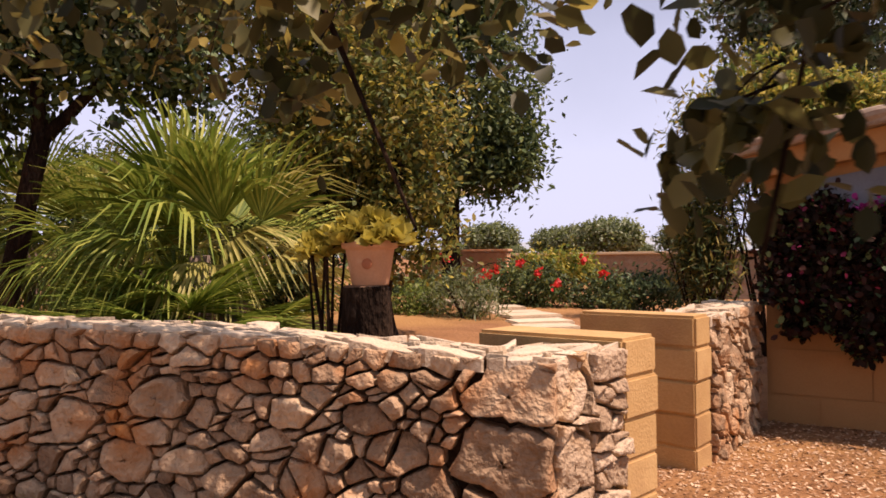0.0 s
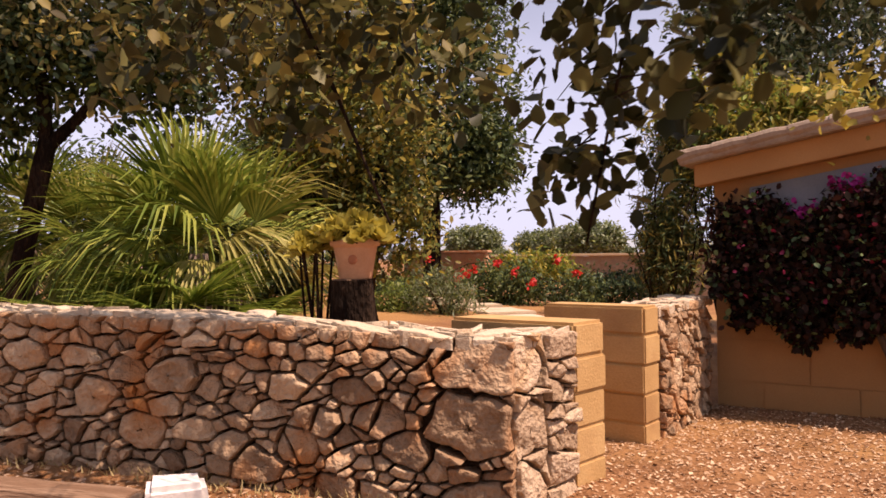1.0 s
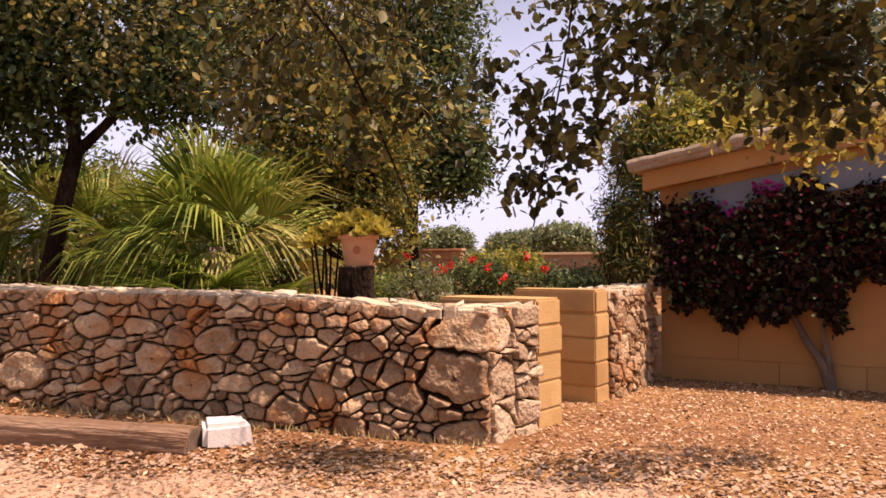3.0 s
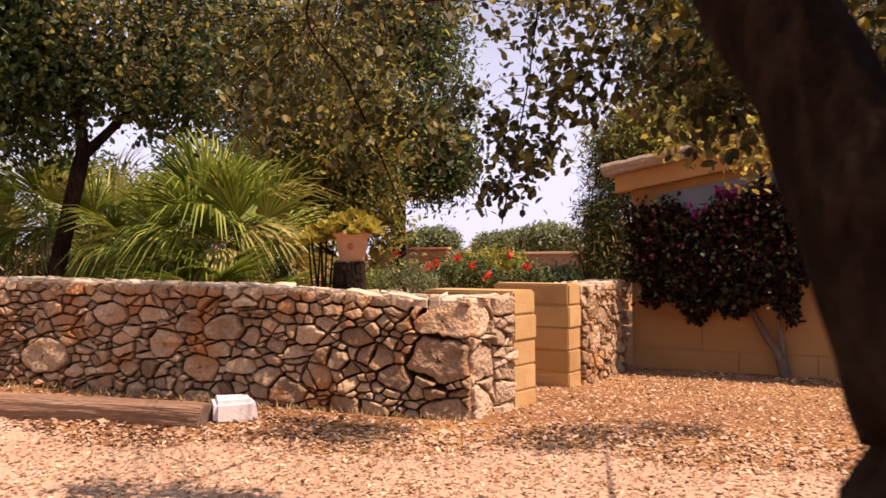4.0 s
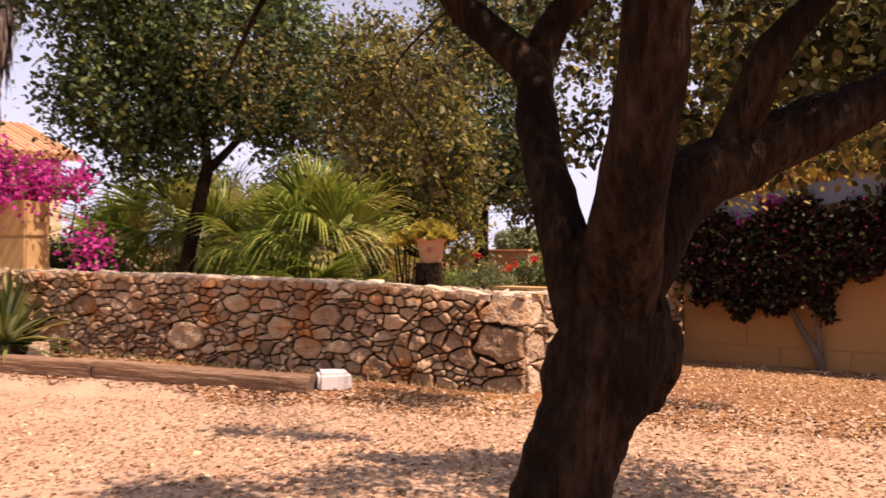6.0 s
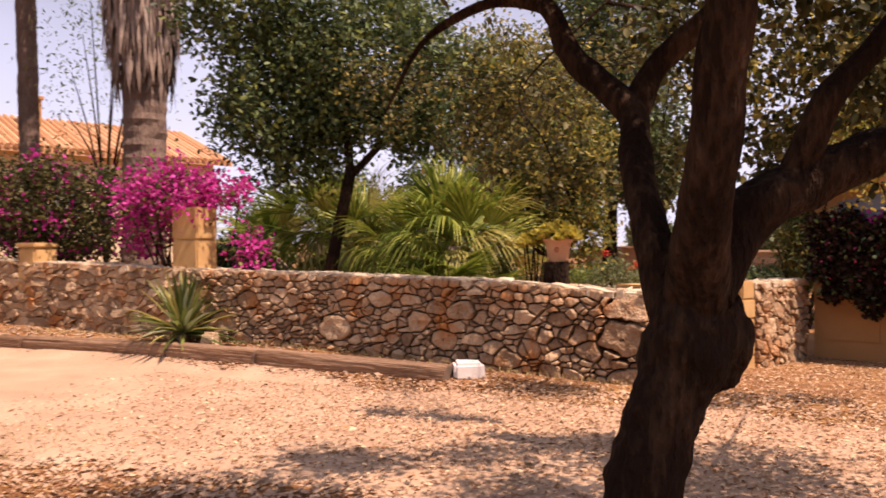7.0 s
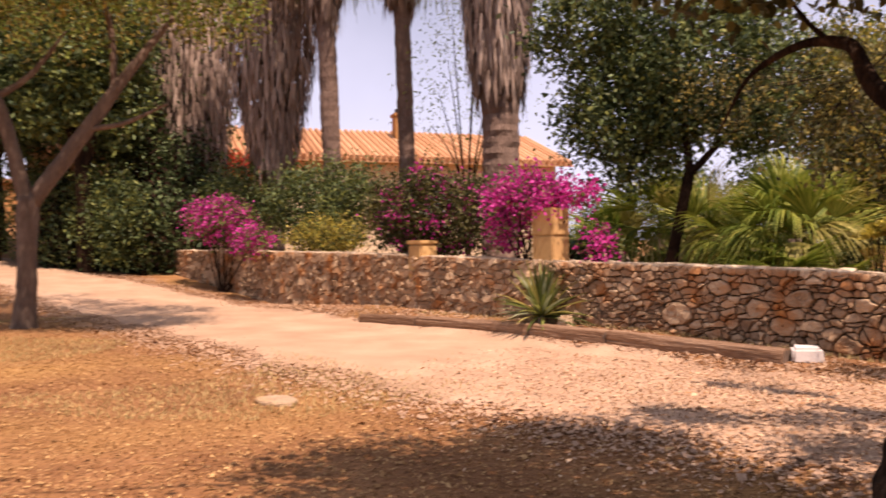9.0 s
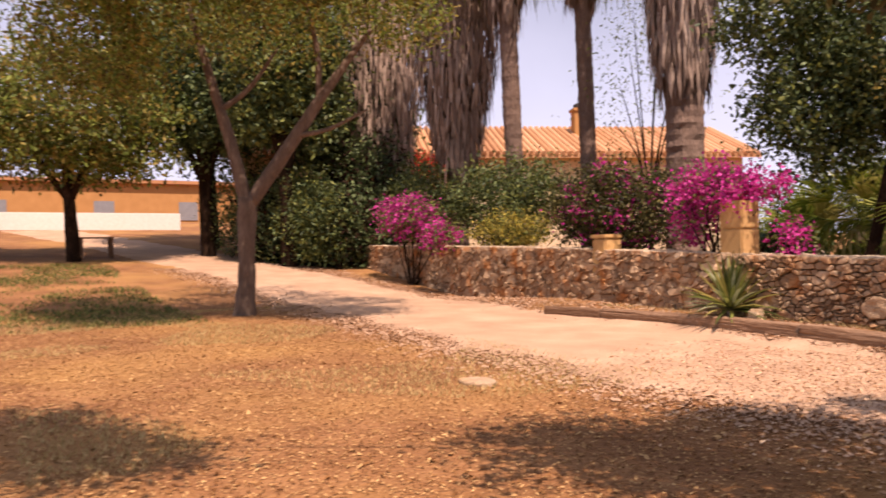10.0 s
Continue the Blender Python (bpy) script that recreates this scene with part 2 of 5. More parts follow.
def box(bm, x0, x1, y0, y1, z0, z1, bevel=0.0, m=None):
    r = bmesh.ops.create_cube(bm, size=1.0)
    vs = r["verts"]
    for v in vs:
        v.co = Vector(((x0 + x1) / 2 + v.co.x * (x1 - x0), (y0 + y1) / 2 + v.co.y * (y1 - y0), (z0 + z1) / 2 + v.co.z * (z1 - z0)))
        if m is not None:
            v.co = m @ v.co
    if bevel:
        bmesh.ops.bevel(bm, geom=[e for e in bm.edges if e.verts[0] in vs and e.verts[1] in vs], offset=bevel, segments=2, affect="EDGES")


def tube(bm, pts, radii, sides=8, rough=0.0, freq=3.0, caps=True):
    """A tube along points with a radius for each, roughened."""
    pts = [Vector(p) for p in pts]
    rings = []
    side = Vector((1, 0.3, 0.1)).normalized()
    for i, p in enumerate(pts):
        d = (pts[min(i + 1, len(pts) - 1)] - pts[max(i - 1, 0)]).normalized()
        a = (side - d * side.dot(d)).normalized()
        b = d.cross(a)
        side = a
        ring = []
        for j in range(sides):
            w = 2 * math.pi * j / sides
            o = a * math.cos(w) + b * math.sin(w)
            r = radii[i]
            if rough:
                q = p + o * r
                r *= 1 + rough * noise.noise(q * freq) + rough * 0.5 * noise.noise(q * freq * 2.7) + rough * 0.22 * noise.noise(q * freq * 7)
            ring.append(bm.verts.new(p + o * r))
        rings.append(ring)
    for i in range(len(rings) - 1):
        for j in range(sides):
            k = (j + 1) % sides
            bm.faces.new((rings[i][j], rings[i][k], rings[i + 1][k], rings[i + 1][j]))
    if caps:
        bm.faces.new(rings[0][::-1])
        bm.faces.new(rings[-1])


def smooth_path(pts, radii, steps=6):
    """Points on a smooth curve through pts, with radii."""
    P = [Vector(p) for p in pts]
    out, rr = [], []
    for i in range(len(P) - 1):
        p0, p1, p2, p3 = P[max(i - 1, 0)], P[i], P[i + 1], P[min(i + 2, len(P) - 1)]
        for s in range(steps):
            t = s / steps
            out.append(0.5 * ((2 * p1) + (p2 - p0) * t + (2 * p0 - 5 * p1 + 4 * p2 - p3) * t * t + (3 * p1 - p0 - 3 * p2 + p3) * t ** 3))
            rr.append(radii[i] * (1 - t) + radii[i + 1] * t)
    out.append(P[-1]); rr.append(radii[-1])
    return out, rr


def unit(v):
    return v / np.maximum(np.linalg.norm(v, axis=-1, keepdims=True), 1e-9)


def leaves(name, pos, size, aspect=0.5, droop=0.3, round_leaf=True, dirs=None, spread=1.0, curl=0.2):
    """A mesh of many single leaves, one at each place."""
    n = len(pos)
    d = rng.normal(size=(n, 3)) * spread + (0 if dirs is None else dirs)
    d[:, 2] -= droop
    d = unit(d)
    up = rng.normal(size=(n, 3)) * 0.7 + np.array([0, 0, 1.0])
    s = unit(np.cross(d, up)); nn = np.cross(s, d)
    L = (size * rng.uniform(0.6, 1.35, n))[:, None]
    W = L * aspect * 0.5
    f = L * curl * aspect
    if round_leaf:
        v = np.stack([pos, pos + d * L * 0.28 + s * W * 0.85 + nn * f * .6, pos + d * L * 0.68 + s * W * 0.95 + nn * f * .6, pos + d * L - nn * f * .3,
                      pos + d * L * 0.68 - s * W * 0.95 + nn * f * .6, pos + d * L * 0.28 - s * W * 0.85 + nn * f * .6], 1).reshape(-1, 3)
        b = np.arange(n)[:, None] * 6
        fc = np.concatenate([b + np.array([[0, 1, 2, 3]]), b + np.array([[0, 3, 4, 5]])])
    else:
        v = np.stack([pos, pos + d * L * 0.5 + s * W + nn * f, pos + d * L, pos + d * L * 0.5 - s * W + nn * f], 1).reshape(-1, 3)
        b = np.arange(n)[:, None] * 4
        fc = np.concatenate([b + np.array([[0, 1, 2]]), b + np.array([[0, 2, 3]])])
    return array_mesh(name, v, fc)


def cloud(centre, radii, clumps, per, clump_r, shell=0.55, floor=None):
    """Leaf places in clumps inside an ellipsoid, thicker towards its outside."""
    c = unit(rng.normal(size=(clumps, 3))) * (shell + (1 - shell) * rng.uniform(0, 1, (clumps, 1)) ** 0.6)
    c = c * np.array(radii) * rng.uniform(0.8, 1.12, (clumps, 1)) + np.array(centre)
    p = np.repeat(c, per, 0) + rng.normal(size=(clumps * per, 3)) * clump_r * np.repeat(rng.uniform(0.5, 1.3, (clumps, 1)), per, 0)
    if floor is not None:
        p = p[p[:, 2] > floor]
    return p


def blobs(spec, floor=None):
    return np.concatenate([cloud(*s, floor=floor) for s in spec])


# ---- terrain ----
def ss(a, b, x):
    t = min(1.0, max(0.0, (x - a) / (b - a)))
    return t * t * (3 - 2 * t)


def ground_z(x, y):
    """The height of the ground: rising to the far end of the drive, a raised garden behind the wall."""
    z = 0.012 * max(0.0, min(-x, 16.0) - 4) + 0.086 * max(0.0, min(-x, 60.0) - 16)
    foot = max(0.04, min(0.24, 0.04 + 0.05 * -x))
    yw = y - 0.085 * max(0.0, -x - 6.3)
    z += foot * ss(-1.3, -0.05, yw) * (1 - ss(10, 16, -x))
    z -= 0.035 * max(0.0, min(y, 4.0)) * ss(-0.6, 0.3, x)
    z += 0.4 * ss(0.3, 0.5, yw) * (1 - ss(0.1, 0.3, x)) * ss(-26, -22, x)
    r = math.hypot(x, y)
    z += 0.02 * noise.noise(Vector((x * 0.6, y * 0.6, 0))) + 0.008 * noise.noise(Vector((x * 3, y * 3, 4)))
    if r > 60:
        z = z * (1 - ss(60, 140, r)) - 1.0 * ss(60, 140, r)
    return z


# ---- ground ----
def axis(lo, hi, dense_lo, dense_hi, step, grow=1.25):
    v = list(np.arange(dense_lo, dense_hi, step)) + [dense_hi]
    s = step
    while v[-1] < hi:
        s *= grow; v.append(v[-1] + s)
    s = step
    while v[0] > lo:
        s *= grow; v.insert(0, v[0] - s)
    return v


gx, gy = axis(-900, 900, -20, 5, 0.16), axis(-300, 900, -9, 3, 0.16)
gv = [(x, y, ground_z(x, y)) for y in gy for x in gx]
W = len(gx)
gf = [(j * W + i, j * W + i + 1, (j + 1) * W + i + 1, (j + 1) * W + i) for j in range(len(gy) - 1) for i in range(W - 1)]
ground = link("ground", array_mesh("ground", gv, gf, True), M["ground"])
tagged(ground, "dry reddish earth ground with leaf litter", "ground", kind="structure")


# ---- dry-stone walls ----
def clip(poly, px, py, nx, ny):
    """Cut a polygon to the side of a line that (nx, ny) points away from."""
    out = []
    for i in range(len(poly)):
        a, b = poly[i], poly[(i + 1) % len(poly)]
        da, db = (a[0] - px) * nx + (a[1] - py) * ny, (b[0] - px) * nx + (b[1] - py) * ny
        if da <= 0:
            out.append(a)
        if da * db < 0:
            t = da / (da - db)
            out.append((a[0] + (b[0] - a[0]) * t, a[1] + (b[1] - a[1]) * t))
    return out


def cells(length, height, mean, seeds=(), ratio=1.35, keep_out=0.62, seed=1):
    """Irregular stone outlines that fill a face: power cells of scattered seeds, larger round the given ones (u, v, radius)."""
    r = random.Random(seed)
    pts = [(u, v, w) for u, v, w in seeds]
    tries = int(length * height / mean ** 2 * 40)
    for _ in range(tries):
        w = mean * 0.5 * math.exp(r.gauss(0, 0.45))
        u, v = r.uniform(0, length), r.uniform(0, height)
        if all(((u - a) / ratio) ** 2 + (v - b) ** 2 > (keep_out * (w + c) * 1.25) ** 2 for a, b, c in pts if abs(a - u) < 1.2):
            pts.append((u, v, w))
    res = []
    for i, (u, v, w) in enumerate(pts):
        poly = [(0, 0), (length, 0), (length, height), (0, height)]
        for j, (a, b, c) in enumerate(pts):
            if j == i or abs(a - u) > 1.3:
                continue
            dx, dy = (a - u) / ratio ** 2, b - v
            d2 = ((a - u) / ratio) ** 2 + (b - v) ** 2
            k = 0.5 + (w * w - c * c) / (2 * d2)
            k = min(0.85, max(0.15, k))
            poly = clip(poly, u + (a - u) * k, v + (b - v) * k, dx, dy)
            if len(poly) < 3:
                break
        if len(poly) >= 3:
            res.append([(a + 0.05 * mean / 0.14 * noise.noise(Vector((a * 6, b * 6, seed))) * (0.01 < a < length - 0.01), b + 0.05 * mean / 0.14 * noise.noise(Vector((a * 6, b * 6, seed + 20))) * (0.01 < b < height - 0.01)) for a, b in poly])
    return res


def fracture(polys, chance, least, seed):
    """Break some stones along a slanting line into a larger one and a wedge."""
    r = random.Random(seed)
    out = []
    for poly in polys:
        w, h = max(p[0] for p in poly) - min(p[0] for p in poly), max(p[1] for p in poly) - min(p[1] for p in poly)
        if least < max(w, h) < 0.34 and r.random() < chance:
            cu, cv = sum(p[0] for p in poly) / len(poly), sum(p[1] for p in poly) / len(poly)
            a = r.choice((0.5, 1.1, 1.57, 2.1, 2.6)) + r.uniform(-0.3, 0.3)
            nu, nv = math.cos(a), math.sin(a)
            o = r.uniform(-0.16, 0.16) * max(w, h)
            one, two = clip(poly, cu + nu * o, cv + nv * o, nu, nv), clip(poly, cu + nu * o, cv + nv * o, -nu, -nv)
            out += [q for q in (one, two) if len(q) >= 3]
        else:
            out.append(poly)
    return out


def stone_verts(poly, bulge, joint, r):
    """Rings of a broken, uneven stone over a polygon in (u, v), with depth d (negative: outwards)."""
    n = len(poly)
    cu, cv = sum(p[0] for p in poly) / n, sum(p[1] for p in poly) / n
    out = []
    for i in range(n):
        a, b, c = poly[i - 1], poly[i], poly[(i + 1) % n]
        k = r.uniform(0.03, 0.13)
        for q in (a, c):
            out.append((b[0] + (q[0] - b[0]) * k, b[1] + (q[1] - b[1]) * k))
        e = math.hypot(c[0] - b[0], c[1] - b[1])
        if e > 0.24:
            for t in (0.3, 0.42, 0.55, 0.68):
                w = r.uniform(-0.07, 0.02)
                out.append((b[0] + (c[0] - b[0]) * t + w * (c[1] - b[1]), b[1] + (c[1] - b[1]) * t - w * (c[0] - b[0])))
        elif e > 0.1:
            out.append(((b[0] + c[0]) / 2 + r.uniform(-0.06, 0.03) * (c[1] - b[1]), (b[1] + c[1]) / 2 - r.uniform(-0.06, 0.03) * (c[0] - b[0])))
    m = len(out)
    wu, wv = max(p[0] for p in out) - min(p[0] for p in out), max(p[1] for p in out) - min(p[1] for p in out)
    size = max(0.02, (wu + wv) / 2)
    jit = [r.uniform(-0.06, 0.02) for _ in range(m)]
    tilt_u, tilt_v = r.uniform(-0.32, 0.32), r.uniform(-0.2, 0.42)
    push = r.uniform(-0.55, 0.6) * bulge
    rings = ((1.0, 0.09), (1.0, 0.0), (0.985, -0.8), (0.93, -1.0), (0.5, -1.02))
    if size > 0.17:
        rings = ((1.0, 0.09), (1.0, 0.0), (0.985, -0.75), (0.94, -0.98), (0.75, -1.0), (0.5, -1.02), (0.25, -1.03))
    if size > 0.28:
        rings = ((1.0, 0.09), (1.0, 0.0), (0.985, -0.5), (0.95, -0.8), (0.88, -0.95), (0.78, -1.0), (0.66, -1.0), (0.54, -1.02), (0.4, -1.03), (0.26, -1.04), (0.12, -1.05))
        tilt_u, tilt_v = tilt_u * 0.3, abs(tilt_v) * 0.3
    seed, rough = r.uniform(0, 90), 0.75 if size > 0.3 else (0.42 if size > 0.17 else 0.3)

    def relief(u, v):
        """Broken faces: a few flat steps across the stone and a finer roughness."""
        q = Vector((u * 5, v * 6.5, seed))
        return 0.75 * noise.noise(q) + 0.45 * noise.noise(q * 3.1) + 0.35 * math.floor(2.5 * noise.noise(q * 1.4))

    V = []
    for s, d in rings:
        for k, (u, v) in enumerate(out):
            f = s + jit[k] + (1 - s) * 0.3 * noise.noise(Vector((k * 0.8, s * 3, seed)))
            gap = math.hypot(u - cu, v - cv)
            f *= max(0.45, 1 - joint / max(gap, 0.012))
            uu, vv = cu + (u - cu) * f, cv + (v - cv) * f
            dd = d if d > 0 else d * bulge * (1 + rough * relief(uu, vv)) - push * (d < 0) + (tilt_u * (uu - cu) + tilt_v * (vv - cv)) * (d < 0)
            V.append((uu, vv, dd))
    V.append((cu, cv, -bulge * 1.05 * (1 + rough * relief(cu, cv)) - push))
    F = []
    R = len(rings)
    for q in range(R - 1):
        for k in range(m):
            l = (k + 1) % m
            F.append((q * m + k, q * m + l, (q + 1) * m + l, (q + 1) * m + k))
    for k in range(m):
        F.append(((R - 1) * m + k, (R - 1) * m + (k + 1) % m, R * m))
    return V, F, 3 * m


def stone_face(parent, place, polys, bulge=0.035, joint=0.012, seed=3, single=True, material=None, name="stone"):
    """Stones over outlines; place(u, v, d) gives the point in the world. Single objects, or one joined mesh."""
    r = random.Random(seed)
    allv, allf = [], []
    for poly in polys:
        V, F, rim = stone_verts(poly, bulge * r.uniform(0.7, 1.3), joint, r)
        P = [place(*v) for v in V]
        if single:
            c = np.mean(np.array(P), 0)
            me = bpy.data.meshes.new(name)
            me.from_pydata([tuple(np.array(p) - c) for p in P], [], F)
            me.polygons.foreach_set("use_smooth", [i >= rim for i in range(len(F))])
            ob = link(name, me, material or M["stone"], parent)
            ob.location = Vector(c) - parent.location
        else:
            o = len(allv)
            allv += P
            allf += [tuple(i + o for i in f) for f in F]
    if not single:
        me = bpy.data.meshes.new(name)
        me.from_pydata(allv, [], allf)
        return link(name, me, material or M["stone"], parent)


def wall_y(x):
    """The line of the wall's front: straight, then bending slightly back."""
    return 0.085 * max(0.0, -x - 6.3)


def wall_top(x):
    d = max(0.0, -x)
    return 0.99 + 0.075 * min(d, 1.5) + 0.027 * max(0.0, min(d, 12.5) - 1.5) + 0.015 * max(0.0, d - 12.5)


THICK = 0.55
WALL_END = -26.0
E_DIR, F_DIR = Vector((0.45, 0.893, 0)), Vector((-0.893, 0.45, 0))
wall = thing("garden_wall", (0, 0, 0), "dry-stone garden wall of beige and rusty limestone", "wall", kind="structure")


def front_place(x0, sign=1):
    def place(u, v, d):
        x = x0 - u
        z0 = ground_z(x, wall_y(x) - 0.05) - 0.06
        bow = 0.02 * noise.noise(Vector((x * 0.8, v * 1.2, 2)))
        return (x, wall_y(x) + d + bow + 0.05 * v, z0 + v * (wall_top(x) - z0 - 0.015))
    return place


# earth core of the front run
bm = bmesh.new()
xs = list(np.linspace(0.12, WALL_END, 60))
rows_ = []
for x in xs:
    y, zt = wall_y(x), wall_top(x) - 0.03
    zb = ground_z(x, y - 0.1) - 0.4
    rows_.append([bm.verts.new(c) for c in ((x, y + 0.065, zb), (x, y + 0.09, zt), (x, y + THICK - 0.05, zt), (x, y + THICK, zb))])
for a, b in zip(rows_, rows_[1:]):
    for i in range(4):
        j = (i + 1) % 4
        bm.faces.new((a[i], a[j], b[j], b[i]))
bm.faces.new(rows_[0][::-1]); bm.faces.new(rows_[-1])
part("core", bm, M["mortar"], wall, "earth core")


def return_place(u, v, d):
    """The short return of the wall to the gate: u along it, v up, d into it."""
    p = Vector((0.2, 0.02, 0)) + E_DIR * u + F_DIR * (d + 0.04 * v)
    zb = -0.08
    return (p.x, p.y, zb + v * (1.0 - zb))


bm = bmesh.new()
mr = Matrix.Translation((0.2, 0.02, 0)) @ Matrix(((E_DIR.x, F_DIR.x, 0), (E_DIR.y, F_DIR.y, 0), (0, 0, 1))).to_4x4()
box(bm, 0.06, 0.62, 0.07, 0.6, -0.3, 0.96, m=mr)
part("core", bm, M["mortar"], wall, "earth core")


def top_place(u, v, d):
    x = 0.16 - u
    return (x, wall_y(x) + 0.03 + v, wall_top(x) - 0.02 - d * 0.7)


def return_top(u, v, d):
    p = Vector((0.2, 0.02, 0)) + E_DIR * u + F_DIR * (0.03 + v)
    return (p.x, p.y, 0.985 - d * 0.7)


# ---- gate pillars of sandstone blocks ----
def pillar(corner, along, into, width, depth, top, base, courses, label):
    """A stack of bevelled blocks: width along the opening's line, depth into the garden."""
    ob = thing("gate_pillar", (corner[0], corner[1], base), label, "pillar", "gate pillars")
    r = random.Random(courses)
    a, f = Vector((*along, 0)).normalized(), Vector((*into, 0)).normalized()
    m = Matrix(((a.x, f.x, 0), (a.y, f.y, 0), (0, 0, 1))).to_4x4()
    h = (top - base) / courses
    for i in range(courses):
        bm = bmesh.new()
        j = 0.006
        box(bm, r.uniform(-j, j), width + r.uniform(-j, j), r.uniform(-j, j), depth, i * h + 0.003, (i + 1) * h - 0.002, 0.012 if i < courses - 1 else 0.02, m)
        part("block", bm, M["block"], ob)
    bm = bmesh.new()
    box(bm, 0.015, width - 0.015, 0.015, depth - 0.02, -0.1, top - base - 0.04, 0, m)
    part("joint_mortar", bm, M["block"], ob)
    return ob


pillar((0.47, 0.62), (0.45, 0.893), (-0.893, 0.45), 0.36, 1.0, 1.03, -0.06, 5, "rounded sandstone block gate pillar beside the wall")
pillar((0.87, 2.08), (0.37, 0.93), (-0.88, 0.48), 0.3, 0.95, 1.04, -0.1, 5, "square-edged sandstone block gate pillar in the opening")

# stone wall behind the second pillar, running back to the house
G0, G1 = Vector((0.99, 2.4, 0)), Vector((1.5, 4.3, 0))
gd = (G1 - G0).normalized()
gn = Vector((-gd.y, gd.x, 0))
wall_b = thing("side_wall", (0, 0, 0), "short dry-stone wall between gate and house", "wall", kind="structure")
bm = bmesh.new()
mg = Matrix.Translation(G0) @ Matrix(((gd.x, gn.x, 0), (gd.y, gn.y, 0), (0, 0, 1))).to_4x4()
box(bm, 0.0, 1.95, 0.07, 0.5, -0.4, 0.99, m=mg)
part("core", bm, M["mortar"], wall_b, "earth core")

# ---- house beside the gate ----
HD, HN = Vector((0.93, -0.367, 0)).normalized(), Vector((-0.367, -0.93, 0)).normalized()
H0 = Vector((1.56, 4.37, 0))
RISE = 0.15  # slope of the roof along the gable
mh = Matrix.Translation(H0) @ Matrix(((HD.x, -HN.x, 0), (HD.y, -HN.y, 0), (0, 0, 1))).to_4x4()
house = thing("low_house", H0, "low ochre house with a tiled roof and climbing bougainvillea", "house")
house.matrix_world = mh
bm = bmesh.new()
box(bm, 0, 8.0, 0, 5.0, -0.4, 2.24)
for v in bm.verts:
    v.co.z += RISE * v.co.x * (v.co.z > 0)
part("wall", bm, M["render"], house, "ochre rendered wall")
for i in range(9):
    for k, (z0, z1) in enumerate(((-0.3, 0.16), (0.17, 0.58))):
        bm = bmesh.new()
        x0 = i * 0.86 + (0.43 if k else 0) - 0.4
        if x0 < 0.01 or x0 + 0.85 > 8:
            continue
        box(bm, x0, x0 + 0.848, -0.012, 0.0, z0, z1, 0.003)
        part("panel", bm, M["render"], house)


def sloped(name, x0, x1, y0, y1, z0, z1, material, label="", bevel=0.008):
    """A board or slab that follows the slope of the roof."""
    bm = bmesh.new()
    box(bm, x0, x1, y0, y1, z0, z1, bevel)
    for v in bm.verts:
        v.co.z += RISE * v.co.x
    return part(name, bm, material, house, label)


# grey band along the wall below the fascia
sloped("shutter", 0.35, 7.0, -0.03, 0.02, 1.72, 2.03, M["greywood"], "grey band under the eave")
sloped("fascia", -0.14, 8.2, -0.2, -0.002, 2.13, 2.35, M["render"], "ochre fascia under the roof edge")
roof = sloped("roof", -0.25, 8.3, -0.34, 5.2, 2.352, 2.43, M["oldtile"], "", 0.015)
for i in range(24):
    bm = bmesh.new()
    x = -0.26 + i * 0.355
    for k, y in enumerate((-0.36, -0.18)):
        tube(bm, [(x + 0.02 * k, y + 0.06, 2.44 + RISE * x), (x + 0.2, y + 0.055, 2.45 + RISE * (x + 0.2)), (x + 0.4, y + 0.06, 2.44 + RISE * (x + 0.4))], [0.068, 0.062, 0.05], 10, 0.1, 9)
    part("tile", bm, M["oldtile"], roof)
for j in range(22):
    bm = bmesh.new()
    y = 0.05 + j * 0.23
    tube(bm, [(-0.27, y, 2.42 - RISE * 0.27), (4.0, y + 0.01, 2.43 + RISE * 4.0), (8.25, y, 2.42 + RISE * 8.25)], [0.07, 0.068, 0.07], 8, 0.08, 9)
    part("tile", bm, M["oldtile"], roof)

# ---- far house with the orange roof ----
far_house = thing("villa", (-30, 8, 1.4), "cream villa with an orange tiled roof behind palms", "house")
far_house.rotation_euler = (0, 0, radians(-22))
bm = bmesh.new()
box(bm, -9.0, 0.0, -9.0, 14.5, -1.6, 4.3)
part("wall", bm, M["cream"], far_house)
bm = bmesh.new()
prof = [(0.7, 4.25), (-4.5, 6.15), (-9.7, 4.25)]
A = [bm.verts.new((x, -9.6, z)) for x, z in prof]
B = [bm.verts.new((x, 15.1, z)) for x, z in prof]
A2 = [bm.verts.new((x, -9.6, z - 0.18)) for x, z in prof]
B2 = [bm.verts.new((x, 15.1, z - 0.18)) for x, z in prof]
for i in range(2):
    bm.faces.new((A[i], A[i + 1], B[i + 1], B[i])); bm.faces.new((A2[i], B2[i], B2[i + 1], A2[i + 1]))
bm.faces.new((A[0], B[0], B2[0], A2[0])); bm.faces.new((A[2], A2[2], B2[2], B[2]))
for q, q2 in ((A, A2), (B, B2)):
    bm.faces.new((q[0], q2[0], q2[1], q[1])); bm.faces.new((q[1], q2[1], q2[2], q[2]))
far_roof = part("roof", bm, M["tile"], far_house, "orange tiled roof")
for i in range(82):
    bm = bmesh.new()
    y = -9.4 + i * 0.3
    tube(bm, [(0.78, y, 4.27), (-4.5, y, 6.2)], [0.11, 0.1], 6)
    part("tile", bm, M["tile"], far_roof)
bm = bmesh.new()
box(bm, -3.3, -2.6, 7.1, 7.8, 4.9, 6.75, 0.02)
box(bm, -3.38, -2.52, 7.02, 7.88, 6.75, 6.9, 0.02)
chimney = part("chimney", bm, M["render"], far_house)
bm = bmesh.new()
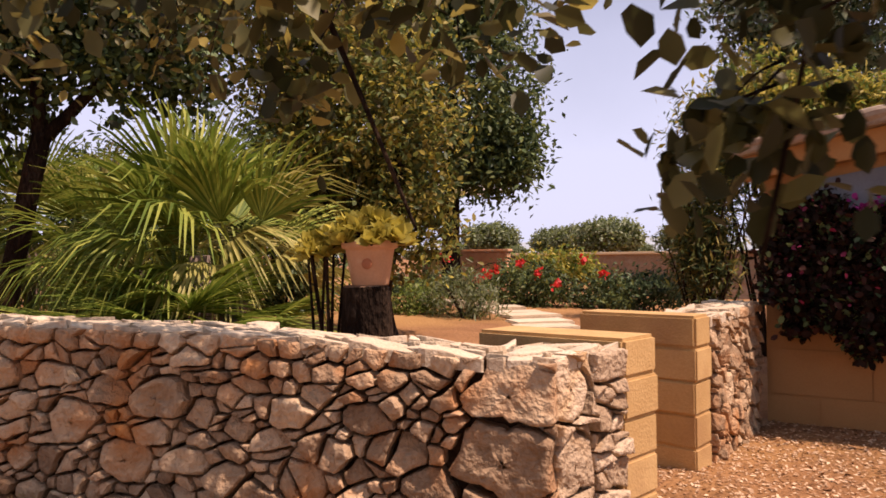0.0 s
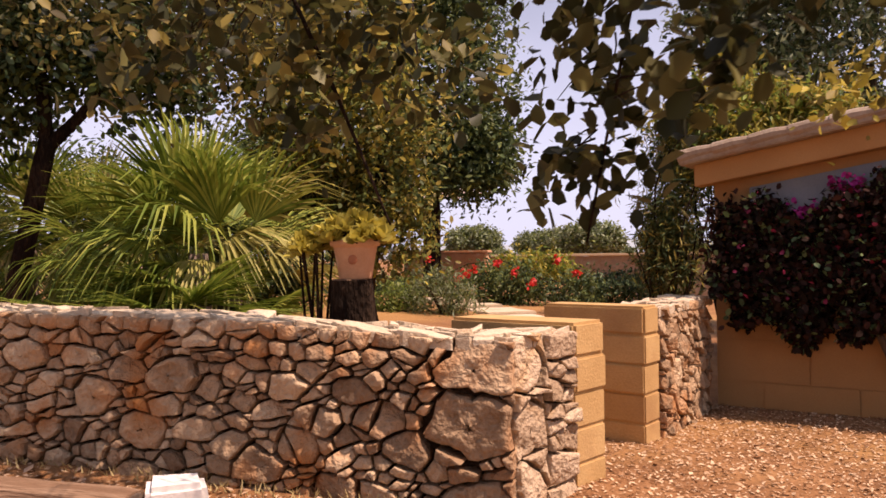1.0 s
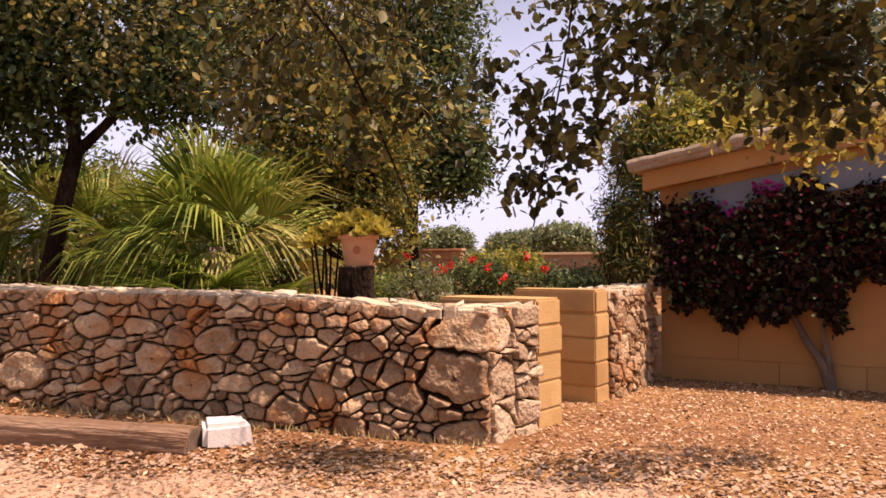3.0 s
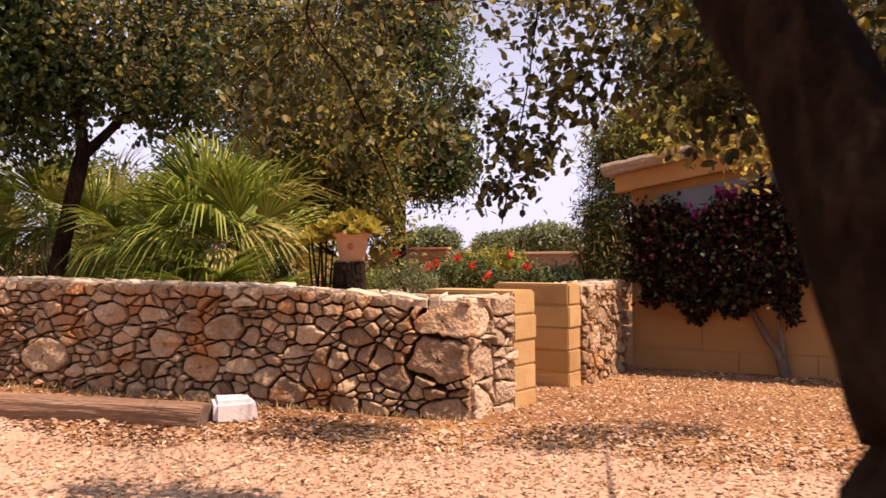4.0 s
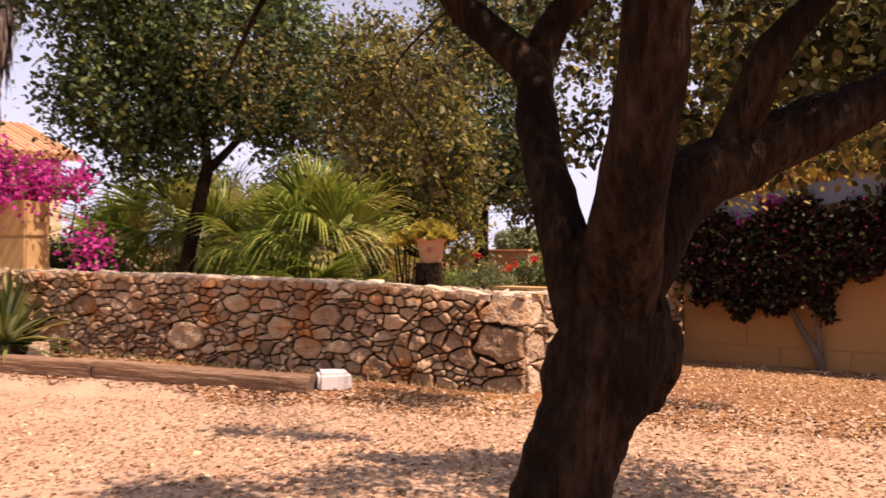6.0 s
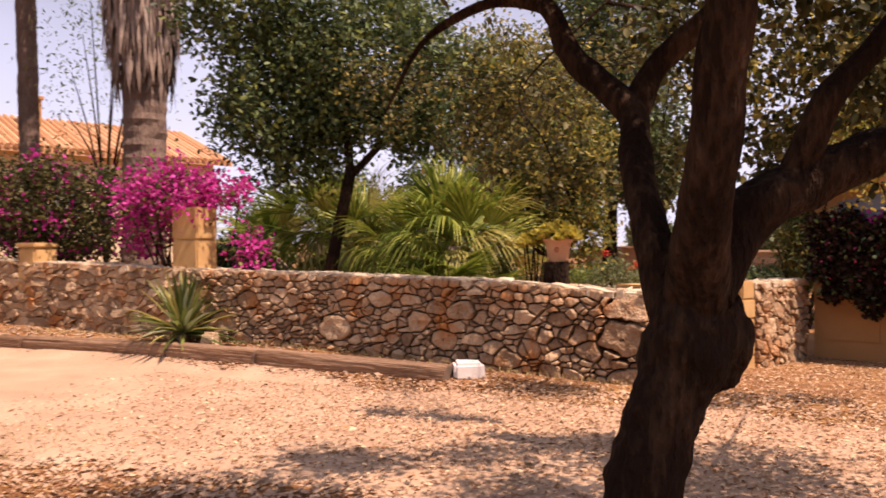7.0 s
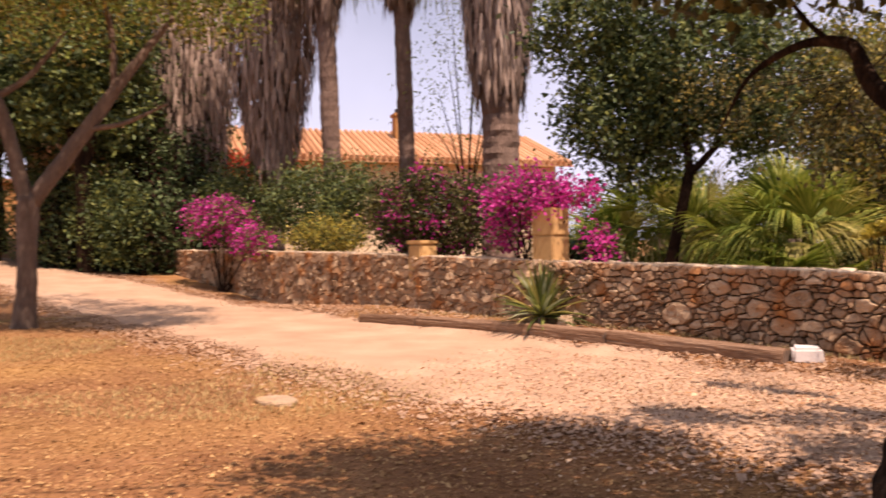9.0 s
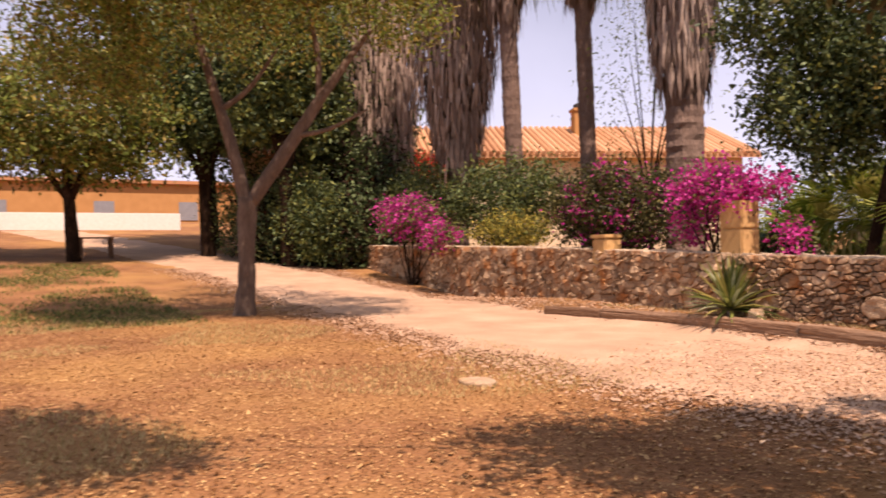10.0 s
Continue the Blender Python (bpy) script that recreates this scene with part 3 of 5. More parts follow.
box(bm, -3.2, -2.7, 7.2, 7.7, 6.9, 7.15, 0.03)
part("cowl", bm, M["iron"], chimney)
for y in (-6.0, -1.5, 3.0, 7.5, 12.0):
    bm = bmesh.new()
    box(bm, 0.0, 0.05, y, y + 1.2, 1.6, 3.2, 0.01)
    w = part("window", bm, M["greywood"], far_house)
    bm = bmesh.new()
    box(bm, 0.0, 0.12, y - 0.08, y + 1.28, 1.5, 1.59, 0.01)
    part("sill", bm, M["cream"], w)
bm = bmesh.new()
box(bm, 0.1, 2.0, -4.5, 1.0, 3.3, 3.42, 0.02)
part("awning", bm, M["redpaint"], far_house, "faded red awning")

# ---- drive ----
RC = [(9.0, -2.6), (4.0, -2.7), (-2, -2.8), (-7, -2.55), (-12, -2.25), (-17, -2.05), (-22, -2.4), (-28, -3.4), (-36, -5.0), (-46, -7.5)]
bm = bmesh.new()
path_, wid = smooth_path([(x, y, 0) for x, y in RC], [1.7, 1.8, 1.9, 2.05, 2.0, 1.95, 2.0, 1.9, 1.8, 1.9], 24)
prev = None
for i, p in enumerate(path_):
    d = (path_[min(i + 1, len(path_) - 1)] - path_[max(i - 1, 0)]).normalized()
    n = Vector((-d.y, d.x, 0))
    row = []
    for k in range(13):
        s = (k / 6 - 1) * (wid[i] + 0.45 * noise.noise(p * 0.7 + n * (3 if k > 6 else -3)) + 0.25 * noise.noise(p * 2.3 + n * (3 if k > 6 else -3)))
        q = p + n * s
        edge = abs(k / 6 - 1)
        row.append(bm.verts.new((q.x, q.y, ground_z(q.x, q.y) + 0.022 - 0.03 * (edge > 0.95))))
    if prev:
        for k in range(12):
            bm.faces.new((prev[k], prev[k + 1], row[k + 1], row[k]))
    prev = row
drive = part("drive", bm, M["road"], None, "", True)
tagged(drive, "pale compacted gravel drive along the wall", "drive", kind="structure")


# ---- trees ----
def limb(name, pts, radii, parent, material, sides=9, rough=0.12, freq=5.0, steps=6):
    bm = bmesh.new()
    p, r = smooth_path(pts, radii, steps)
    tube(bm, [q - parent.location for q in p], r, sides, rough, freq)
    return part(name, bm, material, parent, smooth=True)


def twigs(name, starts, ends, parent, material, r=0.008):
    bm = bmesh.new()
    for a, b in zip(starts, ends):
        a, b = Vector(a), Vector(b)
        mid = (a + b) / 2 + Vector((rng.normal() * 0.1, rng.normal() * 0.1, abs(rng.normal()) * 0.12)) * (b - a).length
        p, rr = smooth_path([a, mid, b], [r * 1.6, r, r * 0.4], 3)
        tube(bm, [q - parent.location for q in p], rr, 4, caps=False)
    ob = part(name, bm, material, parent)
    ob["kind"] = "stuff"
    return ob


def crown(name, pos, size, parent, material, label="", **kw):
    me = leaves(name, pos - np.array(parent.location), size, **kw)
    ob = link(name, me, material, parent, label)
    if name in ("blossom", "flower"):
        ob["kind"] = "stuff"
    return ob


# the carob tree under which the camera passes
carob = thing("carob_tree", (1.42, -5.8, 0), "old carob tree with a dark burred trunk and drooping leafy branches", "tree")
gz = ground_z(1.42, -5.8) - 0.05
trunk = limb("trunk", [(1.38, -5.80, gz), (1.415, -5.79, 0.3), (1.465, -5.76, 0.72), (1.55, -5.73, 1.03), (1.60, -5.71, 1.21), (1.60, -5.69, 1.36), (1.585, -5.67, 1.44)],
             [0.2, 0.145, 0.122, 0.13, 0.15, 0.12, 0.075], carob, M["bark"], 40, 0.2, 6.0, 18)
bm = bmesh.new()
bmesh.ops.create_icosphere(bm, subdivisions=4, radius=1)
for v in bm.verts:
    q = v.co.copy()
    k = 1 + 0.18 * noise.noise(q * 2.2) + 0.07 * noise.noise(q * 6)
    v.co = Vector((q.x * 0.105 * k, q.y * 0.1 * k, q.z * 0.17 * k)) + Vector((1.68, -5.54, 1.2)) - carob.location
part("burr", bm, M["bark"], carob, "swollen dark burr", True)
limb("limb", [(1.56, -5.71, 1.3), (1.465, -5.64, 1.58), (1.39, -5.5, 1.83), (1.335, -5.38, 2.03), (1.09, -5.3, 2.28), (1.0, -5.25, 2.46), (0.91, -5.2, 2.54), (0.7, -5.15, 2.59), (0.46, -5.1, 2.55), (0.26, -5.05, 2.45), (0.0, -4.9, 2.2)], [0.085, 0.062, 0.06, 0.058, 0.048, 0.042, 0.034, 0.026, 0.02, 0.013, 0.005], carob, M["bark"], 24, 0.16, 8)
limb("limb", [(1.34, -5.35, 2.0), (1.42, -5.3, 2.2), (1.62, -5.25, 2.4), (1.8, -5.0, 2.75), (1.9, -4.4, 3.0)], [0.055, 0.05, 0.045, 0.035, 0.02], carob, M["bark"], 12, 0.16, 8)
limb("limb", [(1.61, -5.7, 1.3), (1.70, -5.92, 1.66), (1.755, -6.0, 2.03), (1.785, -6.03, 2.3), (1.73, -6.08, 2.8), (1.4, -6.4, 3.4)], [0.11, 0.08, 0.075, 0.075, 0.065, 0.03], carob, M["bark"], 24, 0.14, 8)
limb("limb", [(1.63, -5.69, 1.38), (1.77, -5.56, 1.61), (1.91, -5.46, 1.71), (2.10, -5.36, 1.81), (2.35, -5.25, 1.93), (2.9, -5.0, 2.3)], [0.115, 0.098, 0.088, 0.08, 0.065, 0.03], carob, M["bark"], 24, 0.18, 8)
limb("limb", [(1.90, -5.46, 1.73), (1.97, -5.47, 1.89), (2.03, -5.47, 2.02), (2.18, -5.42, 2.2), (2.5, -5.3, 2.7)], [0.062, 0.055, 0.048, 0.04, 0.02], carob, M["bark"], 12, 0.16, 8)
limb("limb", [(1.8, -5.0, 2.75), (1.5, -4.0, 2.95), (1.05, -3.0, 2.7), (0.92, -2.85, 2.15), (0.8, -2.8, 1.58)], [0.007, 0.005, 0.004, 0.004, 0.003], carob, M["bark"], 6, 0.1, 8)
limb("limb", [(1.9, -4.4, 3.0), (0.5, -2.6, 3.3), (-0.6, -0.8, 3.2), (-1.2, -0.2, 2.3)], [0.006, 0.005, 0.004, 0.003], carob, M["bark"], 6, 0.1, 8)
limb("limb", [(0.5, -2.6, 3.3), (-0.2, -2.5, 2.75), (-0.03, -2.45, 2.35), (0.12, -2.42, 2.0), (0.27, -2.42, 1.64)], [0.009, 0.008, 0.007, 0.006, 0.003], carob, M["bark"], 6, 0.1, 8)
limb("limb", [(0.85, -5.18, 2.55), (0.7, -5.15, 2.7), (0.55, -5.2, 2.95)], [0.02, 0.014, 0.006], carob, M["bark"], 6, 0.1, 8)
near_shade = blobs([((0.86, -2.82, 1.84), (0.15, 0.13, 0.32), 28, 8, 0.05, 0.1), ((0.76, -2.8, 1.6), (0.13, 0.08, 0.07), 11, 8, 0.04, 0.1), ((1.0, -3.15, 1.82), (0.13, 0.1, 0.2), 22, 8, 0.04, 0.2), ((0.95, -2.9, 2.3), (0.2, 0.16, 0.22), 16, 8, 0.07, 0.2),
                    ((0.68, -2.85, 2.05), (0.1, 0.1, 0.1), 5, 8, 0.035, 0.1)], floor=1.5)
c_right = blobs([((1.7, -2.9, 2.5), (0.6, 0.4, 0.42), 75, 18, 0.11, 0.2), ((2.7, -3.2, 2.6), (0.9, 1.0, 0.8), 190, 20, 0.13, 0.2), ((2.6, -3.6, 2.05), (0.7, 0.5, 0.42), 90, 20, 0.11, 0.2)], floor=1.72)
roof_spray = blobs([((2.0, -0.8, 2.08), (0.5, 0.3, 0.25), 30, 14, 0.09, 0.2), ((2.3, -0.5, 2.12), (0.45, 0.3, 0.2), 26, 16, 0.1, 0.3), ((2.9, -0.2, 2.3), (0.5, 0.3, 0.28), 30, 16, 0.1, 0.3)], floor=1.72)
c_left = blobs([((0.97, -0.8, 3.1), (0.5, 0.35, 0.4), 60, 18, 0.11, 0.2), ((0.12, -2.42, 1.98), (0.2, 0.16, 0.36), 26, 10, 0.05, 0.1), ((-0.3, -2.4, 2.15), (0.42, 0.2, 0.3), 28, 10, 0.07, 0.1), ((0.42, -2.35, 2.0), (0.22, 0.16, 0.22), 14, 10, 0.05, 0.1), ((0.1, -2.4, 2.6), (0.7, 0.3, 0.2), 20, 10, 0.1, 0.1), ((-1.2, -0.1, 2.95), (1.2, 0.4, 0.62), 120, 18, 0.12, 0.15), ((-0.6, -0.2, 3.4), (1.2, 0.5, 0.4), 60, 18, 0.12, 0.2), ((-2.8, 0.0, 3.3), (0.9, 0.4, 0.5), 50, 18, 0.12, 0.2)])
# two blobs beyond y -9 are added, for the shadow of another unseen tree
c_top = blobs([((1.0, -4.1, 3.6), (0.5, 0.35, 0.2), 55, 22, 0.14, 0.1), ((-0.6, -9.6, 3.7), (0.8, 0.7, 0.3), 120, 22, 0.15, 0.1), ((0.7, -5.3, 3.1), (0.9, 0.7, 0.35), 190, 22, 0.15, 0.1), ((2.4, -6.1, 3.3), (1.7, 1.5, 0.8), 420, 22, 0.15, 0.1), ((3.4, -5.8, 2.9), (1.2, 1.4, 0.6), 240, 22, 0.15, 0.1), ((0.9, -6.7, 3.4), (1.3, 1.2, 0.5), 420, 22, 0.15, 0.1), ((-1.5, -10.1, 3.7), (1.4, 0.8, 0.4), 300, 22, 0.15, 0.1)], floor=2.45)
c_dark = blobs([((1.68, -3.1, 1.88), (0.22, 0.2, 0.25), 26, 12, 0.07, 0.1), ((1.2, -2.9, 2.07), (0.25, 0.2, 0.16), 26, 11, 0.07, 0.1), ((1.6, -2.65, 2.1), (0.42, 0.25, 0.2), 46, 12, 0.08, 0.1), ((1.95, -4.2, 2.78), (0.6, 0.4, 0.3), 110, 20, 0.12, 0.2), ((2.4, -4.2, 2.15), (0.42, 0.3, 0.3), 80, 20, 0.11, 0.2), ((1.3, -3.5, 2.75), (0.45, 0.35, 0.3), 50, 20, 0.12, 0.2)], floor=1.65)
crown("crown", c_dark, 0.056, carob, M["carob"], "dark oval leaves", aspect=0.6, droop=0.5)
# the first reach is added to carry those unseen leaves
for reach in ([(1.4, -6.4, 3.4), (0.4, -7.6, 3.75), (-0.7, -9.2, 3.8), (-1.6, -10.2, 3.75)], [(1.9, -4.4, 3.0), (2.3, -3.8, 2.95), (2.7, -3.2, 2.75), (2.9, -2.6, 2.6)],
              [(2.7, -3.2, 2.75), (2.7, -2.0, 2.75), (2.5, -0.9, 2.45), (2.3, -0.5, 2.15)], [(0.5, -2.6, 3.3), (0.8, -1.6, 3.4), (1.0, -0.8, 3.2)]):
    limb("limb", reach, [0.018, 0.012, 0.008, 0.005][:len(reach)], carob, M["bark"], 6, 0.1, 8)
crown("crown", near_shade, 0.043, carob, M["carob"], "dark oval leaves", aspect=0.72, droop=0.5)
# yellow share of the sprays: sunlight on them put into the leaf colour
crown("crown", np.concatenate([c_right[::12], roof_spray[::2]]), 0.054, carob, M["yellow"], "oval leaves with sunlight put into their yellow", aspect=0.6, droop=0.5)
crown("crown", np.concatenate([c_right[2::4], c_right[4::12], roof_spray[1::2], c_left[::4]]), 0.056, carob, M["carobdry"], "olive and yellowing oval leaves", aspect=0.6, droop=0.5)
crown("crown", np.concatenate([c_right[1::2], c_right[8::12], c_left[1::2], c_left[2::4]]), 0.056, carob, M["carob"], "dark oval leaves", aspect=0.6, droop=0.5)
crown("crown", c_top, 0.072, carob, M["carob"], "dark oval leaves", aspect=0.62, droop=0.4)
for src, hub, n in ((c_left, (-0.8, -0.3, 3.1), 70), (c_right, (1.7, -2.8, 2.7), 45), (near_shade, (0.92, -2.88, 2.15), 22)):
    pick = src[rng.integers(0, len(src), n)]
    st = pick + (np.array(hub) - pick) * rng.uniform(0.3, 0.8, (n, 1)) + np.array([0, 0, 0.15])
    if src is near_shade:
        # side twigs leave the hanging shoot a little above their tips
        k = np.clip((pick[:, 2:] + 0.07 - 1.58) / 0.57, 0, 1.2)
        st = np.array([0.8, -2.8, 1.58]) + k * np.array([0.12, -0.05, 0.57])
    twigs("branchlet", st, pick, carob, M["bark"], 0.0016 if src is near_shade else 0.004)

carob.location += Vector((0.01, -0.04, 0))
for piece in carob.children:
    if piece.name.split(".")[0] in ("trunk", "burr", "limb"):
        piece.location.z -= 0.11  # the trunk stands sunk into its mound

# tree with a dark crown behind the wall
dark_tree = thing("shade_tree", (-5.85, 3.15, 0.6), "leaning tree with a dense dark green crown behind the wall", "tree")
limb("trunk", [(-5.88, 3.14, 0.5), (-5.81, 3.18, 1.04), (-5.65, 3.26, 1.95), (-5.48, 3.33, 2.77)], [0.14, 0.115, 0.105, 0.1], dark_tree, M["bark"], 12, 0.1, 6)
limb("limb", [(-5.49, 3.33, 2.7), (-5.56, 3.31, 3.59), (-5.69, 3.27, 4.5)], [0.09, 0.065, 0.03], dark_tree, M["bark"], 8)
limb("limb", [(-5.49, 3.33, 2.7), (-5.1, 3.49, 3.13), (-4.59, 3.7, 3.77), (-4.2, 3.9, 4.6)], [0.08, 0.065, 0.05, 0.02], dark_tree, M["bark"], 8)
dt = blobs([((-6.6, 3.1, 3.9), (1.5, 1.4, 1.35), 380, 30, 0.18, 0.35), ((-5.2, 3.6, 4.6), (1.9, 1.5, 1.4), 420, 30, 0.18, 0.35), ((-7.0, 2.7, 5.6), (1.5, 1.3, 1.0), 240, 30, 0.18, 0.35), ((-4.4, 3.7, 3.6), (0.8, 0.9, 0.7), 110, 28, 0.15, 0.3)], floor=2.35)
crown("crown", dt[::3], 0.105, dark_tree, M["mid"], "", aspect=0.55)
crown("crown", np.concatenate([dt[1::3], dt[2::3]]), 0.105, dark_tree, M["dark"], "", aspect=0.55)

# olive-toned tree behind the potted plant
olive = thing("olive_tree", (-2.3, 5.2, 0.4), "bushy olive-toned tree behind the stump and pot", "tree")
limb("trunk", [(-2.4, 5.3, 0.3), (-2.5, 5.2, 1.0), (-2.3, 5.2, 2.0), (-2.2, 5.3, 3.4)], [0.16, 0.13, 0.1, 0.04], olive, M["bark"], 10, 0.1, 5)
limb("limb", [(-2.45, 5.2, 1.1), (-3.0, 5.2, 1.7), (-3.3, 5.2, 2.8)], [0.08, 0.06, 0.03], olive, M["bark"], 8)
ol = blobs([((-2.3, 5.2, 3.2), (1.25, 1.1, 1.3), 380, 28, 0.16, 0.3), ((-3.1, 5.2, 4.3), (1.5, 1.2, 1.2), 340, 28, 0.16, 0.3), ((-1.75, 5.2, 2.0), (0.6, 0.7, 0.75), 130, 28, 0.13, 0.3), ((-2.8, 5.3, 2.2), (0.8, 0.6, 0.8), 150, 28, 0.14, 0.3)], floor=1.1)
ol[:, 0] -= 0.42
# every sixth leaf is yellow, a painted stand-in for sun on the crown
crown("crown", ol[::6], 0.085, olive, M["yellow"], "leaves with sunlight put into their yellow", aspect=0.5)
crown("crown", np.concatenate([ol[2::6], ol[4::6]]), 0.085, olive, M["carobdry"], "", aspect=0.5)
crown("crown", ol[1::2], 0.085, olive, M["mid"], "", aspect=0.5)

# tall dark tree further back
pine = thing("tall_tree", (-4.0, 14.2, 0.4), "tall dense dark green tree at the back of the garden", "tree")
limb("trunk", [(-4.0, 14.2, 0.3), (-4.0, 14.2, 2.0), (-3.9, 14.2, 5.0)], [0.25, 0.2, 0.1], pine, M["bark"], 10)
pn = blobs([((-3.9, 14, 5.2), (2.1, 1.8, 2.5), 480, 30, 0.26, 0.45), ((-3.0, 14, 3.7), (1.1, 1.0, 1.0), 170, 30, 0.2, 0.4), ((-6.8, 14.5, 4.2), (2.6, 1.8, 3.2), 420, 30, 0.28, 0.45), ((-3.8, 14, 7.8), (1.9, 1.6, 1.8), 300, 30, 0.26, 0.45)], floor=0.9)
crown("crown", pn[::3], 0.17, pine, M["mid"], "", aspect=0.45, round_leaf=False)
crown("crown", np.concatenate([pn[1::3], pn[2::3]]), 0.17, pine, M["dark"], "", aspect=0.45, round_leaf=False)


def shrub(name, spec, size, mats, label, category="shrub", floor=None, aspect=0.45, group="", stems=8, round_leaf=False, droop=0.1):
    c = spec[0][0]
    bz = ground_z(c[0], c[1])
    ob = thing(name, (c[0], c[1], bz), label, category, group)
    pos = blobs([(c_, r_, int(n_ * 1.5), int(p_ * 1.2), k_, 0.8 * h_) for c_, r_, n_, p_, k_, h_ in spec], floor)
    for i, m in enumerate(mats):
        crown("foliage", pos[i::len(mats)], size * 1.15, ob, M[m], aspect=aspect, round_leaf=round_leaf, droop=droop)
    if stems:
        e = pos[rng.integers(0, len(pos), stems)]
        s = np.array([[c[0] + rng.normal() * 0.08, c[1] + rng.normal() * 0.08, bz - 0.05] for _ in range(stems)])
        twigs("branchlet", s, e, ob, M["bark"], 0.014)
    return ob


shrub("lavender_bush", [((-2.2, 8.0, 0.8), (0.62, 0.5, 0.42), 60, 26, 0.1, 0.4)], 0.1, ["grey", "mid"], "grey-green lavender bush in the garden bed", aspect=0.16, droop=-0.8)
shrub("low_bush", [((-3.05, 8.2, 0.75), (0.5, 0.5, 0.4), 40, 26, 0.09, 0.4)], 0.07, ["bright", "mid"], "low fresh green bush in the garden bed")
rose = shrub("rose_bush", [((-1.9, 11.2, 0.82), (1.05, 0.6, 0.48), 110, 24, 0.11, 0.4), ((-0.5, 11.4, 0.72), (0.5, 0.4, 0.45), 36, 24, 0.1, 0.4)], 0.08, ["mid", "dark"], "rose bush with open red flowers", stems=14)
rp = np.array([[-2.55, 10.6, 1.02], [-2.4, 10.5, 1.12], [-2.25, 10.55, 1.2], [-1.8, 10.6, 1.32], [-1.2, 10.7, 0.95], [-0.75, 10.8, 1.35], [-0.4, 10.9, 1.1], [-2.65, 10.55, 0.95], [-1.5, 10.6, 1.15], [-3.3, 11.2, 1.4]])
for q in rp:
    crown("flower", q + rng.normal(size=(26, 3)) * 0.035, 0.07, rose, M["red"], "red bloom", aspect=0.8)
shrub("hedge_bush", [((0.25, 12.5, 0.72), (1.0, 0.6, 0.38), 90, 26, 0.11, 0.5), ((-4.6, 12.5, 0.72), (1.2, 0.6, 0.38), 90, 26, 0.13, 0.5)], 0.08, ["dark"], "low dark green hedge in front of the terrace", "hedge")
shrub("vine_bush", [((-2.1, 17.0, 1.05), (1.3, 0.6, 0.42), 80, 26, 0.14, 0.5)], 0.11, ["bright", "yellow"], "bright yellow-green bush beyond the roses")
for x, y, h in ((-4.9, 7.4, 2.6), (-6.6, 8.2, 3.0), (-8.9, 8.6, 2.8), (-11.0, 8.0, 2.0), (-9.2, 4.4, 1.0)):
    shrub("dark_shrub", [((x, y, 0.5 + h * 0.5), (1.1, 0.6, h * 0.6), int(70 + 50 * h), 24, 0.18, 0.5)], 0.11, ["dark", "dark", "mid"], "dense dark green garden shrub behind the palms", group="garden shrubs")
bam = shrub("bamboo", [((1.2, 9.0, 1.6), (0.48, 0.45, 1.2), 140, 26, 0.14, 0.3), ((1.5, 9.2, 3.0), (0.75, 0.6, 0.8), 110, 26, 0.16, 0.3)], 0.13, ["mid", "dark", "carobdry"], "tall feathery bamboo clump beside the house", "bamboo", aspect=0.18, stems=26)
shrub("yellow_shrub", [((2.1, 9.4, 3.3), (1.05, 0.7, 1.0), 230, 28, 0.16, 0.3), ((3.3, 9.6, 3.4), (1.0, 0.6, 0.7), 150, 28, 0.14, 0.3)], 0.12, ["yellow", "bright", "carobdry"], "tall yellow-green shrub over the house roof", aspect=0.35, stems=12)
bt = thing("background_tree", (5.2, 13.0, 0), "large grey-green tree behind the low house", "tree")
limb("trunk", [(5.2, 13, -0.3), (5.2, 13, 2.5), (5.0, 13, 5.0)], [0.3, 0.24, 0.1], bt, M["bark"], 9)
bp_ = blobs([((5.2, 13, 5.6), (3.0, 2.0, 2.8), 620, 30, 0.26, 0.4), ((3.2, 13.5, 6.4), (1.7, 1.4, 1.7), 300, 30, 0.24, 0.4)])
crown("crown", bp_[::2], 0.16, bt, M["grey"], "", aspect=0.45, round_leaf=False)
crown("crown", bp_[1::2], 0.16, bt, M["dark"], "", aspect=0.45, round_leaf=False)

# bougainvillea on the house wall
boug = thing("bougainvillea", H0 + HD * 2.3 - Vector((0, 0, 0.1)), "dark shaded bougainvillea covering the ochre wall", "climber")


def on_house(n, s0, s1, z0, z1, depth=0.16):
    s, z, d = rng.uniform(s0, s1, n), rng.uniform(z0, z1, n), np.abs(rng.normal(size=n)) * depth + 0.03
    z = z + 0.12 * np.sin(s * 5.1) + 0.07 * np.sin(s * 11.7 + 1)
    z = z + 0.1 * s
    return np.array(H0) + s[:, None] * np.array(HD) + d[:, None] * np.array(HN) + z[:, None] * np.array([0, 0, 1.0])


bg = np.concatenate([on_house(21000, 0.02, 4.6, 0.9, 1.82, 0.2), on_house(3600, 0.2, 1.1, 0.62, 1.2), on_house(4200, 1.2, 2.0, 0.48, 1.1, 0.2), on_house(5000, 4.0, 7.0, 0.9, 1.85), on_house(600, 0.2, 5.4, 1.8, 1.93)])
# these leaf and bract colours already carry the wall's shade
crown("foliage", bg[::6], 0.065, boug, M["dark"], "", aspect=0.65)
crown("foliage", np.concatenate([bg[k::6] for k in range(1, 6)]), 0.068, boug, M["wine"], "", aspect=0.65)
crown("blossom", np.concatenate([on_house(700, 0.2, 4.5, 0.9, 1.85, 0.22)]), 0.05, boug, M["shade_red"], "bracts with shade put into their crimson", aspect=0.8)
